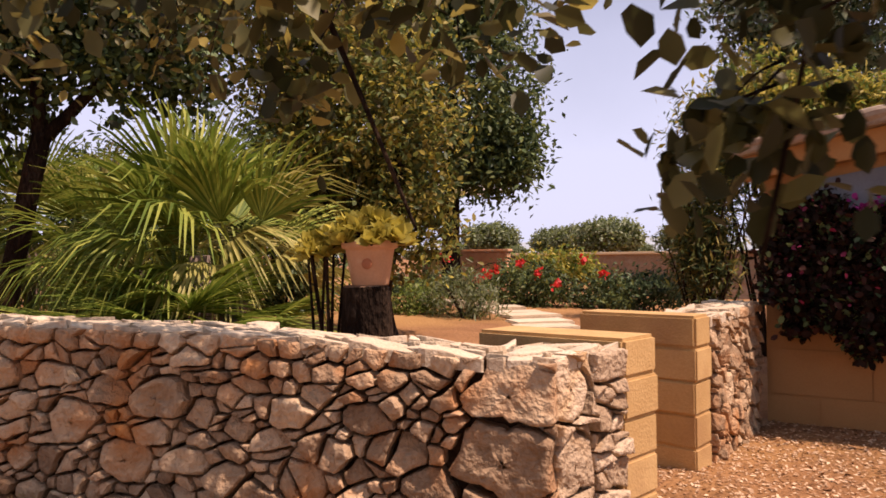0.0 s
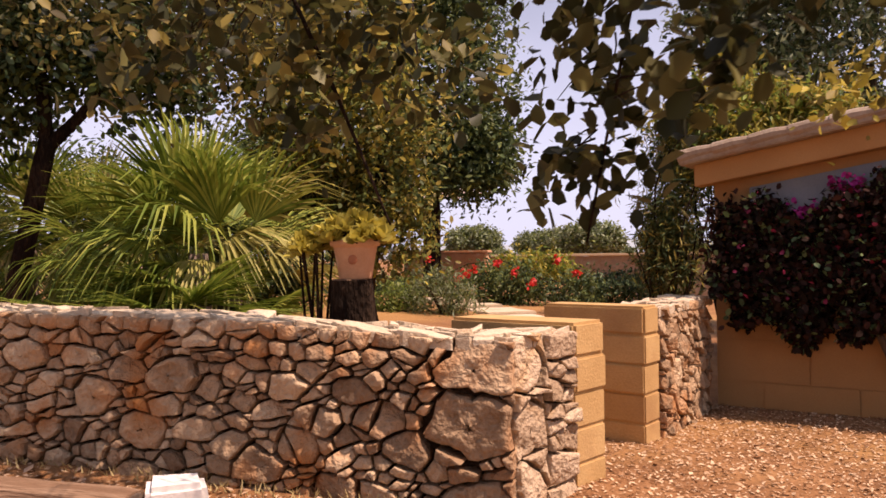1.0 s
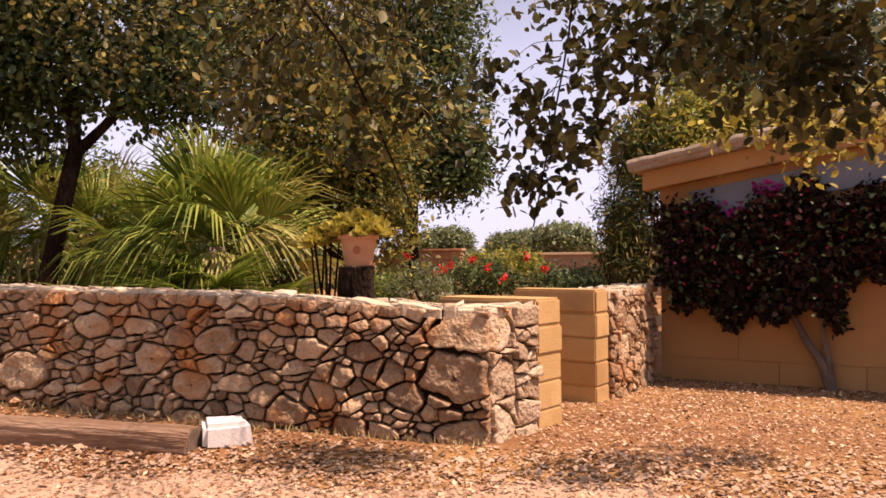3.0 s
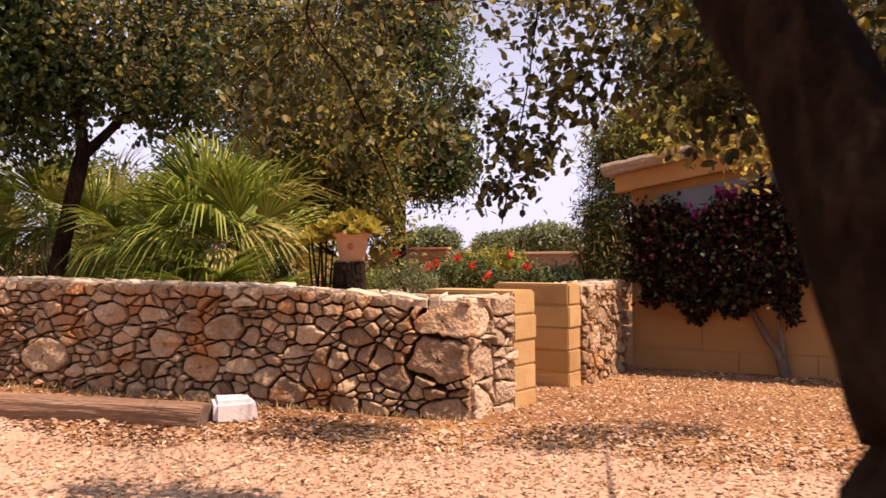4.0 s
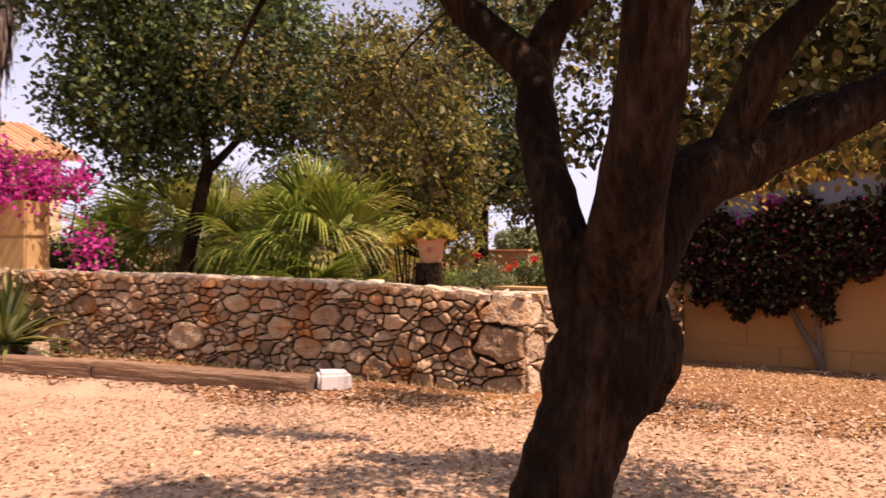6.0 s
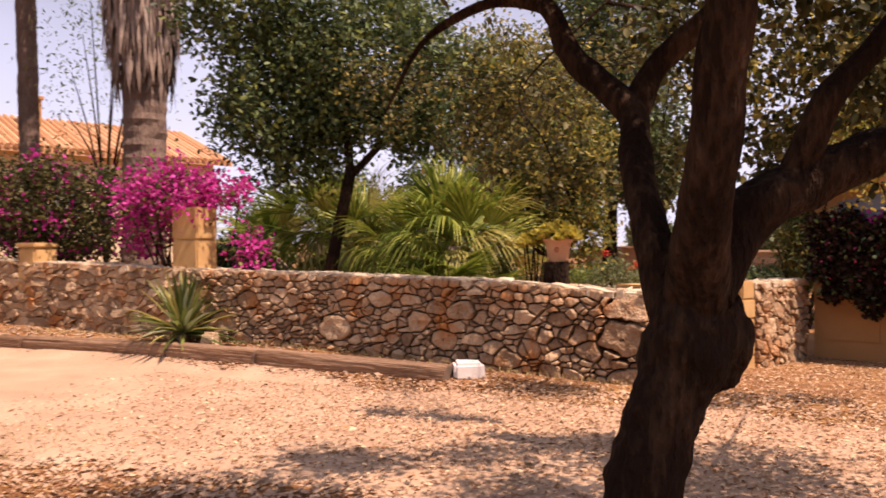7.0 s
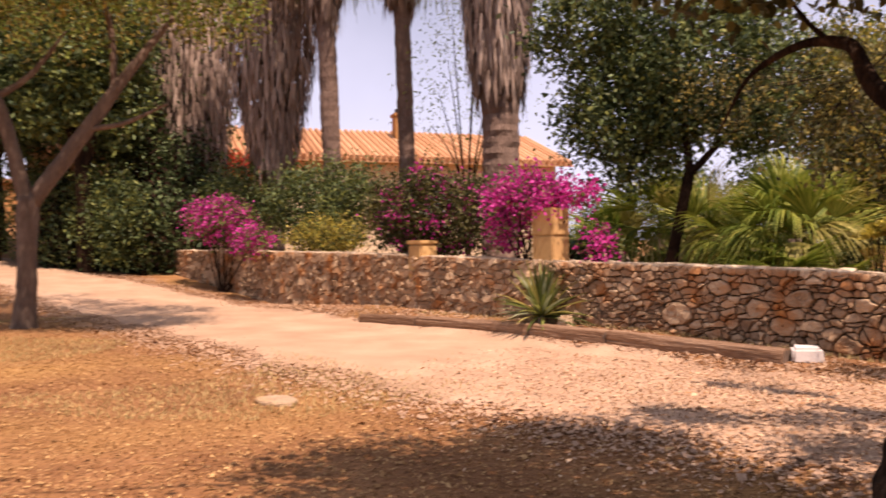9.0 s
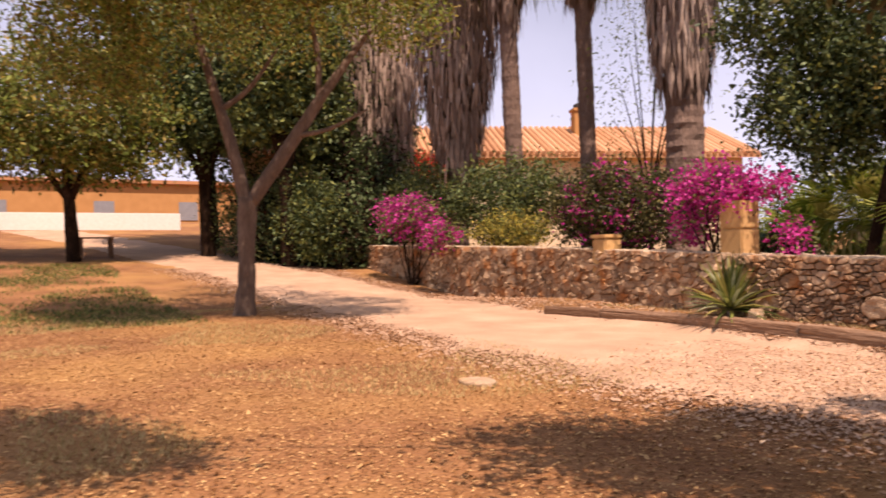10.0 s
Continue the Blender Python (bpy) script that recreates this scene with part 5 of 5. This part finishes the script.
def rosettes(name, parent_loc, centres, label, mat):
    ob = thing(name, parent_loc, label, "succulent")
    for c in centres:
        n = 26
        az = np.arange(n) * 2.39996
        el = np.radians(np.linspace(75, 5, n))
        d = np.stack([np.cos(el) * np.cos(az), np.cos(el) * np.sin(az), np.sin(el)], 1)
        pos = np.repeat(np.array([c]) - np.array(parent_loc), n, 0) + d * 0.008
        me = leaves("rosette", pos, 0.095, aspect=0.62, droop=0, dirs=d * 6, spread=0.6)
        link("rosette", me, M[mat], ob)["kind"] = "stuff"
        bm = bmesh.new()
        base = Vector(parent_loc) + Vector((rng.normal() * 0.04, rng.normal() * 0.04, 0))
        tube(bm, [base - Vector(parent_loc), (base + Vector(c)) / 2 - Vector(parent_loc) + Vector((0, 0, 0.02)), Vector(c) - Vector(parent_loc)], [0.014, 0.011, 0.009], 5)
        part("stem", bm, M["bark"], ob)
    return ob


rosettes("aeonium", (-1.15, 1.2, 1.545), [(-1.15 + dx, 1.2 + dy, 1.6 + dz) for dx, dy, dz in ((0, 0, .09), (.1, -.05, .06), (-.1, -.06, .07), (.05, .1, .08), (-.07, .1, .07), (.17, .02, .03), (-.16, .03, .04), (.12, -.14, 0), (-.03, -.15, .03), (.2, -.08, -.03), (.03, -.08, .1), (-.17, -.1, .01), (.22, .05, -.06), (-.2, -.02, -.02), (.08, -.19, -.05), (-.1, -.18, -.03), (.14, .12, .03), (0, .17, .04))],
         "yellow-green aeonium filling the terracotta pot", "yellow")
rosettes("aeonium", (-1.5, 1.3, ground_z(-1.5, 1.3)), [(-1.5 + dx, 1.3 + dy, 1.52 + dz) for dx, dy, dz in ((0, 0, .08), (.08, -.05, .03), (-.09, -.03, .03), (-.03, .09, .05), (.04, -.1, -.04), (-.06, -.11, -.03), (-.14, .03, -.05), (.12, .04, -.02))],
         "tall aeonium with bare stems beside the stump", "yellow")

# ---- tree on the drive's far side ----
lt = thing("field_tree", (-13.12, -5.68, ground_z(-13.12, -5.68)), "forked tree with a thin trunk standing in dry grass", "tree")
limb("trunk", [(-13.12, -5.68, 0.05), (-13.11, -5.63, 0.6), (-13.1, -5.61, 1.27), (-13.1, -5.58, 2.44)], [0.24, 0.18, 0.165, 0.2], lt, M["bark2"], 14, 0.14, 5)
limb("limb", [(-13.1, -5.6, 2.3), (-13.28, -5.87, 3.61), (-13.47, -6.19, 4.85), (-13.69, -6.55, 6.3)], [0.15, 0.12, 0.09, 0.04], lt, M["bark2"], 10, 0.14, 5)
limb("limb", [(-13.08, -5.55, 2.3), (-12.66, -4.75, 3.59), (-12.34, -4.15, 4.59), (-11.91, -3.34, 5.8)], [0.15, 0.13, 0.1, 0.04], lt, M["bark2"], 10, 0.14, 5)
limb("limb", [(-13.35, -6.0, 4.2), (-13.09, -5.51, 4.61), (-12.8, -5.0, 5.4)], [0.07, 0.05, 0.02], lt, M["bark2"], 8)
limb("limb", [(-12.42, -4.3, 4.2), (-12.45, -4.33, 5.37), (-12.56, -4.5, 6.26)], [0.07, 0.06, 0.03], lt, M["bark2"], 8)
limb("limb", [(-12.6, -4.7, 3.65), (-12.2, -4.2, 3.75), (-11.7, -3.6, 4.1)], [0.06, 0.045, 0.02], lt, M["bark2"], 8)
lp = blobs([((-13.0, -5.4, 6.7), (3.3, 3.0, 1.5), 360, 28, 0.26, 0.3), ((-14.0, -8.2, 5.4), (1.8, 1.6, 1.1), 230, 28, 0.24, 0.4), ((-11.2, -6.2, 6.6), (2.2, 2.0, 0.8), 200, 28, 0.24, 0.3), ((-12.5, -8.6, 6.4), (2.2, 1.6, 0.8), 240, 30, 0.24, 0.3), ((-12.0, -2.6, 6.2), (1.2, 1.2, 0.8), 80, 24, 0.22, 0.4), ((-9.6, -4.6, 6.5), (1.7, 1.9, 0.6), 300, 30, 0.26, 0.3), ((-10.6, -8.0, 6.4), (1.7, 1.9, 0.6), 260, 30, 0.26, 0.3)], floor=3.9)
crown("crown", lp[::2], 0.115, lt, M["carobdry"], "", aspect=0.5, round_leaf=False)
crown("crown", lp[1::2], 0.115, lt, M["bright"], "", aspect=0.5, round_leaf=False)

# more trees round the drive
def round_tree(name, x, y, h, r, mats, label, n=260, trunk_r=0.2, size=0.16, group="trees by the drive", low=0.42, lean=0.3):
    zb = ground_z(x, y)
    ob = thing(name, (x, y, zb), label, "tree", group)
    limb("trunk", [(x, y, zb - 0.2), (x + lean * 0.3, y - lean * 0.4, zb + h * 0.25), (x, y - lean, zb + h * 0.6)], [trunk_r, trunk_r * 0.8, trunk_r * 0.4], ob, M["bark"], 9)
    for a in (0.4, 2.5, 4.4):
        limb("limb", [(x + lean * 0.3, y - lean * 0.4, zb + h * 0.27), (x + math.cos(a) * r * 0.35, y + math.sin(a) * r * 0.35, zb + h * 0.5), (x + math.cos(a) * r * 0.6, y + math.sin(a) * r * 0.6, zb + h * 0.7)], [trunk_r * 0.5, trunk_r * 0.35, 0.03], ob, M["bark"], 7)
    spec = [((x, y, zb + h * 0.68), (r, r, h * 0.32), int(n * 1.5), 30, r * 0.1, 0.5)]
    for a in (0.9, 2.9, 5.0):
        spec.append(((x + math.cos(a) * r * 0.5, y + math.sin(a) * r * 0.5, zb + h * 0.55), (r * 0.55, r * 0.55, h * 0.2), n // 4, 26, r * 0.09, 0.5))
    pos = blobs(spec, zb + h * low)
    for i, m in enumerate(mats):
        crown("crown", pos[i::len(mats)], size * 1.2, ob, M[m], "", aspect=0.5, round_leaf=False)
    return ob


round_tree("field_tree", -28.0, -7.4, 7.5, 3.6, ["carobdry", "bright", "mid"], "broad tree beside the far bend of the drive", 320, 0.26, 0.17, low=0.33)
round_tree("field_tree", -29.5, -12.0, 7.5, 3.2, ["bright", "carobdry"], "broad tree in the dry field", 260, 0.25, 0.17, low=0.33)
round_tree("tall_dark_tree", -33.0, -1.5, 13.0, 4.6, ["dark", "dark", "mid"], "tall dark tree behind the drive", 420, 0.35, 0.2, low=0.16)
round_tree("tall_dark_tree", -24.5, -0.9, 11.0, 2.1, ["dark", "mid"], "tall dark tree at the end of the wall", 300, 0.3, 0.18, low=0.3)
round_tree("tall_dark_tree", -28.5, 2.6, 9.0, 3.0, ["dark", "dark", "mid"], "dark tree between the palms and the drive", 330, 0.3, 0.18, low=0.1)
round_tree("tall_dark_tree", -29.0, -2.6, 10.0, 3.2, ["dark", "dark"], "dense dark tree beside the drive", 330, 0.3, 0.18, low=0.08)
round_tree("field_tree", -42.0, -15.0, 9.0, 4.5, ["mid", "dark"], "tree beyond the drive", 240, 0.3, 0.2, low=0.3)

for hx, hy, hz, hr in ((-24.2, 1.0, 1.9, 1.5), (-26.5, -0.6, 2.0, 1.6), (-25.4, 2.6, 3.2, 1.7)):
    shrub("dark_shrub", [((hx, hy, ground_z(hx, hy) + hz * 0.6), (hr, hr, hz), 210, 26, 0.24, 0.4)], 0.17, ["dark", "dark", "wine"], "dense dark evergreen shrub at the end of the stone wall", group="shrubs at the wall end", stems=10)

low_wall = thing("white_wall", (-47, -9, ground_z(-47, -9)), "low whitewashed wall at the far end of the drive", "wall", kind="structure")
bm = bmesh.new()
box(bm, -0.2, 0.2, -14, 9, -0.5, 0.95, 0.03)
part("wall_body", bm, M["white"], low_wall)
barn = thing("farm_building", (-62, -8, 3.05), "long ochre farm building in the distance", "building")
bm = bmesh.new()
box(bm, -6, 0, -22, 16, -2, 3.6)
part("wall", bm, M["render"], barn)
bm = bmesh.new()
box(bm, -6.4, 0.4, -22.4, 16.4, 3.6, 3.9, 0.05)
part("roof", bm, M["tile"], barn)
for y in (-16, -9, -2, 5, 11):
    bm = bmesh.new()
    box(bm, 0.0, 0.06, y, y + 1.4, 0.9, 2.3, 0.02)
    part("window", bm, M["greywood"], barn)
bench = thing("garden_table", (-29.0, -6.6, ground_z(-29, -6.6)), "small dark slatted table under the far tree", "table")
for k in range(4):
    bm = bmesh.new()
    box(bm, -0.4, 0.4, -0.6 + k * 0.3, -0.32 + k * 0.3, 0.7, 0.745, 0.008)
    part("slat", bm, M["wood"], bench)
for sx in (-0.33, 0.33):
    for sy in (-0.5, 0.5):
        bm = bmesh.new()
        box(bm, sx - 0.05, sx + 0.05, sy - 0.05, sy + 0.05, -0.05, 0.7)
        part("leg", bm, M["wood"], bench)

# ---- garden beyond the gate ----
bm = bmesh.new()
pp, _ = smooth_path([(-0.9, 7.2, 0), (-1.35, 8.6, 0), (-2.1, 9.9, 0), (-3.2, 11.0, 0)], [1, 1, 1, 1], 2)
path_th = thing("garden_path", (0, 0, 0), "pale stepping-slab path through the garden", "path", kind="structure")
bm.free()
for i, p in enumerate(pp):
    bm = bmesh.new()
    z = ground_z(p.x, p.y)
    box(bm, -0.42, 0.42, -0.3, 0.3, -0.06, 0.04 + 0.01 * (i % 3), 0.02, Matrix.Translation((p.x, p.y, z)) @ Matrix.Rotation(0.4 + 0.1 * (i % 3), 4, "Z"))
    part("slab", bm, M["capping"], path_th)
terrace = thing("terrace_wall", (-1.5, 22.5, 0.4), "low cream terrace wall with a pale coping", "wall", kind="structure")
bm = bmesh.new()
box(bm, -4.5, 6.5, 0, 0.3, -0.4, 0.98)
part("wall_body", bm, M["oldtile"], terrace)
bm = bmesh.new()
box(bm, -4.6, 6.6, -0.08, 0.38, 0.985, 1.07, 0.02)
part("coping", bm, M["cream"], terrace)
plant = thing("planter", (-3.6, 15.8, ground_z(-3.6, 15.8)), "long terracotta planter on the terrace", "planter")
bm = bmesh.new()
box(bm, -1.5, 0.6, -0.25, 0.25, 0.35, 0.88, 0.03)
part("trough", bm, M["terracotta"], plant)
bm = bmesh.new()
box(bm, -1.55, 0.65, -0.3, 0.3, 0.885, 0.95, 0.02)
part("rim", bm, M["terracotta"], plant)
for sx in (-1.3, 0.4):
    bm = bmesh.new()
    box(bm, sx - 0.1, sx + 0.1, -0.2, 0.2, -0.05, 0.345)
    part("foot", bm, M["terracotta"], plant)
para = thing("parasol", (-5.4, 20.0, ground_z(-5.4, 20.0)), "white garden parasol on the terrace", "parasol")
bm = bmesh.new()
tube(bm, [(0, 0, -0.05), (0, 0, 3.0)], [0.03, 0.025], 8)
part("pole", bm, M["iron"], para)
bm = bmesh.new()
hub = bm.verts.new((0, 0, 3.15))
ring = [bm.verts.new((1.6 * math.cos(i * math.pi / 4), 1.6 * math.sin(i * math.pi / 4), 2.62)) for i in range(8)]
for i in range(8):
    bm.faces.new((hub, ring[i], ring[(i + 1) % 8]))
bmesh.ops.solidify(bm, geom=bm.faces[:], thickness=0.02)
part("canopy", bm, M["white"], para)

# distant trees on the plain
far_a = round_tree("distant_tree", -16, 150, 7.0, 4.5, ["grey", "mid"], "hazy grey-green tree on the far plain", 160, 0.3, 0.5, "distant trees", 0.05)
for i in range(18):
    q = random.Random(40 + i)
    x, y, s = -62 + i * 6.6 + q.uniform(-2.5, 2.5), 150 + q.uniform(-25, 60), q.uniform(0.45, 1.35)
    m = Matrix.Translation((x, y, ground_z(x, y))) @ Matrix.Rotation(q.uniform(0, 6), 4, "Z")
    far_a.scale = (s * 1.15, s * 1.15, s)
    copy_thing(far_a, m)
far_a.scale = (1, 1, 1)
hills = thing("hills", (0, 700, -2), "low hazy hills on the horizon", "hills", kind="structure")
hv = []
for i in range(80):
    x = -900 + i * 24
    h = 14 + 9 * noise.noise(Vector((x * 0.004, 3, 0))) + 4 * noise.noise(Vector((x * 0.015, 8, 0)))
    hv += [(x, 0, -20), (x, 40, max(4, h)), (x, 160, -20)]
hf = []
for i in range(79):
    a = i * 3
    hf += [(a, a + 3, a + 4, a + 1), (a + 1, a + 4, a + 5, a + 2)]
M["hill"] = ramp_material("hazy_hill", [(0.0, (0.25, 0.28, 0.3)), (1.0, (0.36, 0.4, 0.42))], 0.02, 0.3, 1, 0, 0.01, 0)
link("hill_ridge", array_mesh("hill_ridge", hv, hf, True), M["hill"], hills)

# ---- dry leaf litter and grass ----
def scatter(n, x0, x1, y0, y1, lift=0.02, edge=None):
    x, y = rng.uniform(x0, x1, n), rng.uniform(y0, y1, n)
    ok = np.ones(n, bool) if edge is None else edge(x, y)
    x, y = x[ok], y[ok]
    return np.stack([x, y, [ground_z(a, b) + lift for a, b in zip(x, y)]], 1)


def settle(pos):
    """Let what lies beside the drive sink from its level to the earth."""
    off = (pos[:, 1] < -4.5) | (pos[:, 1] > -0.9)
    pos[:, 2] -= 0.018 * off
    return pos


def flat_leaves(name, pos, size, material, label, cat, aspect=0.5):
    n = len(pos)
    az = rng.uniform(0, 2 * math.pi, n)
    d = np.stack([np.cos(az), np.sin(az), rng.normal(size=n) * 0.25], 1)
    s = np.stack([-np.sin(az), np.cos(az), rng.normal(size=n) * 0.3], 1)
    L = (size * np.exp(rng.normal(size=n) * 0.35))[:, None]
    V = np.stack([pos - d * L / 2, pos + s * L * aspect / 2 + [0, 0, 0.004], pos + d * L / 2 + [0, 0, 0.003], pos - s * L * aspect / 2 + [0, 0, 0.004]], 1).reshape(-1, 3)
    b = np.arange(n)[:, None] * 4
    ob = link(name, array_mesh(name, V, np.concatenate([b + np.array([[0, 1, 2]]), b + np.array([[0, 2, 3]])])), material)
    return tagged(ob, label, cat, kind="stuff")


flat_leaves("leaf_litter", settle(scatter(120000, -10, 5.5, -7.4, -0.12, 0.026, lambda x, y: rng.uniform(size=len(x)) < 1.4 - np.hypot((x - 0.5) / 4.3, (y + 2.0) / 3.2))), 0.029, M["litter"], "dry fallen leaves and wood chips over the earth", "leaf litter")
flat_leaves("leaf_litter", scatter(20000, 0.4, 5.0, -0.4, 4.4, 0.006), 0.027, M["litter"], "dry fallen leaves in front of the gate", "leaf litter")
flat_leaves("leaf_litter", scatter(150000, -18, 3, -11.5, -3.6, 0.008, lambda x, y: rng.uniform(size=len(x)) < np.minimum((x + 18) / 8, (-3.6 - y) / 2)), 0.024, M["chaff"], "dry fallen leaves across the field", "leaf litter")


# gravel strewn over both edges of the drive
side_ = rng.choice((-1.0, 1.0), 60000)
step_ = rng.integers(0, int(len(path_) * 0.72), 60000)
mid_ = np.array([tuple(p) for p in path_])[step_]
off_ = side_ * np.array(wid)[step_] + rng.normal(size=60000) * 0.38
chips = np.stack([mid_[:, 0] + rng.uniform(-0.15, 0.15, 60000), mid_[:, 1] + off_, 0 * off_], 1)
chips = chips[chips[:, 1] < np.where(chips[:, 0] > -6.3, -0.1, -0.1 + 0.085 * (-chips[:, 0] - 6.3))]
chips[:, 2] = [ground_z(a, b) + 0.014 for a, b in chips[:, :2]]
flat_leaves("gravel", chips, 0.034, M["road"], "pale gravel strewn along the edges of the drive", "gravel", 0.8)


def grass(name, pos, h, material, label, wide=0.006):
    n = len(pos)
    az = rng.uniform(0, 2 * math.pi, n)
    s = np.stack([np.cos(az), np.sin(az), 0 * az], 1) * wide
    tip = rng.normal(size=(n, 3)) * h * 0.45
    tip[:, 2] = h * rng.uniform(0.5, 1.2, n)
    V = np.stack([pos - s, pos + s, pos + tip], 1).reshape(-1, 3)
    ob = link(name, array_mesh(name, V, np.arange(n * 3).reshape(-1, 3)), material)
    return tagged(ob, label, "grass", kind="stuff")


M["straw"] = ramp_material("dry_grass", [(0.0, (0.25, 0.17, 0.06)), (1.0, (0.62, 0.48, 0.22))], 1, 10, 0.9, 0, 0.01, 0.8, translucent=0.3)
patch = lambda x, y: np.array([noise.noise(Vector((a * 0.35, b * 0.35, 9))) > 0.12 for a, b in zip(x, y)])
grass("dry_grass", scatter(36000, -15, -1, -10, -4.0, 0.0, patch), 0.05, M["straw"], "sparse dry straw-coloured grass")
grass("green_grass", scatter(30000, -27, -12, -13, -5.2, 0.0, lambda x, y: np.array([noise.noise(Vector((a * 0.3, b * 0.3, 3))) + 0.5 * noise.noise(Vector((a * 1.1, b * 1.1, 5))) > 0.05 + 0.25 * rng.uniform(-1, 1) + 0.6 * (b > -6.5) for a, b in zip(x, y)])), 0.08, M["mid"], "thin green grass beneath the field trees", 0.014)
grass("wall_foot_grass", scatter(700, -9, 0.2, -0.22, -0.05), 0.05, M["straw"], "dry grass tufts along the wall's foot")

# ---- stones of the walls ----
seeds = [(0.2, 0.83, 0.24), (0.22, 0.52, 0.26), (0.2, 0.09, 0.17), (0.3, 0.27, 0.06), (0.1, 0.26, 0.06), (2.08, 0.66, 0.13), (2.63, 0.5, 0.13), (2.31, 0.31, 0.14), (1.52, 0.2, 0.13), (1.15, 0.49, 0.1), (0.95, 0.65, 0.1), (0.6, 0.37, 0.12),
         (0.78, 0.52, 0.11), (1.69, 0.29, 0.1), (1.28, 0.31, 0.11), (1.04, 0.1, 0.12), (1.93, 0.35, 0.1), (2.42, 0.67, 0.11), (3.15, 0.74, 0.12), (1.34, 0.66, 0.1)]
rs = random.Random(2)
row = 0.55
while row < 6.1:
    # the small levelling stones of the two upper courses
    seeds.append((row, 0.945 + rs.uniform(-0.012, 0.012), rs.uniform(0.045, 0.075)))
    seeds.append((row + 0.07, 0.86 + rs.uniform(-0.02, 0.02), rs.uniform(0.045, 0.08)))
    row += rs.uniform(0.11, 0.2)
near = fracture(cells(6.2, 1.0, 0.122, [(a, b, c * 0.9) for a, b, c in seeds], 1.5, 0.6, 5), 0.42, 0.13, 6)
stone_face(wall, front_place(0.2), near, 0.05, 0.009, 8)
far_c = fracture(cells(20.0, 1.0, 0.13, (), 2.2, seed=9), 0.3, 0.15, 7)
stone_face(wall, front_place(-6.0), far_c, 0.035, 0.002, 12, single=False, name="far_stones")["kind"] = "stuff"
# the return's sunlit look is put into its stone colour
stone_face(wall, return_place, cells(0.3, 1.0, 0.16, ((0.1, 0.85, 0.16), (0.12, 0.5, 0.16), (0.1, 0.18, 0.15)), 1.3, seed=4), 0.04, 0.007, 9, material=M["pale_lit_stone"])
stone_face(wall, lambda u, v, d: return_place(u + 0.3, v, d), cells(0.32, 1.0, 0.13, (), 2.4, seed=14), 0.04, 0.007, 10, material=M["pale_lit_stone"])
stone_face(wall, top_place, cells(6.2, 0.5, 0.2, (), seed=21), 0.018, 0.006, 22, material=M["capping"], name="capping_stone")
stone_face(wall, lambda u, v, d: top_place(u + 6.2, v, d), cells(19.8, 0.5, 0.26, (), seed=23), 0.018, 0.006, 24, single=False, material=M["capping"], name="far_capping")["kind"] = "stuff"
stone_face(wall, return_top, cells(0.62, 0.5, 0.2, (), seed=25), 0.018, 0.006, 26, material=M["capping"], name="capping_stone")


def side_place(u, v, d):
    p = G0 + gd * u + gn * (d + 0.03 * v)
    return (p.x, p.y, -0.14 + v * 1.15)


stone_face(wall_b, side_place, cells(1.9, 1.0, 0.13, (), seed=31), 0.035, 0.012, 32)
stone_face(wall_b, lambda u, v, d: (*(G0 + gd * u + gn * v)[:2], 1.0 - d * 0.7), cells(1.9, 0.45, 0.2, (), seed=33), 0.018, 0.006, 34, material=M["capping"], name="capping_stone")
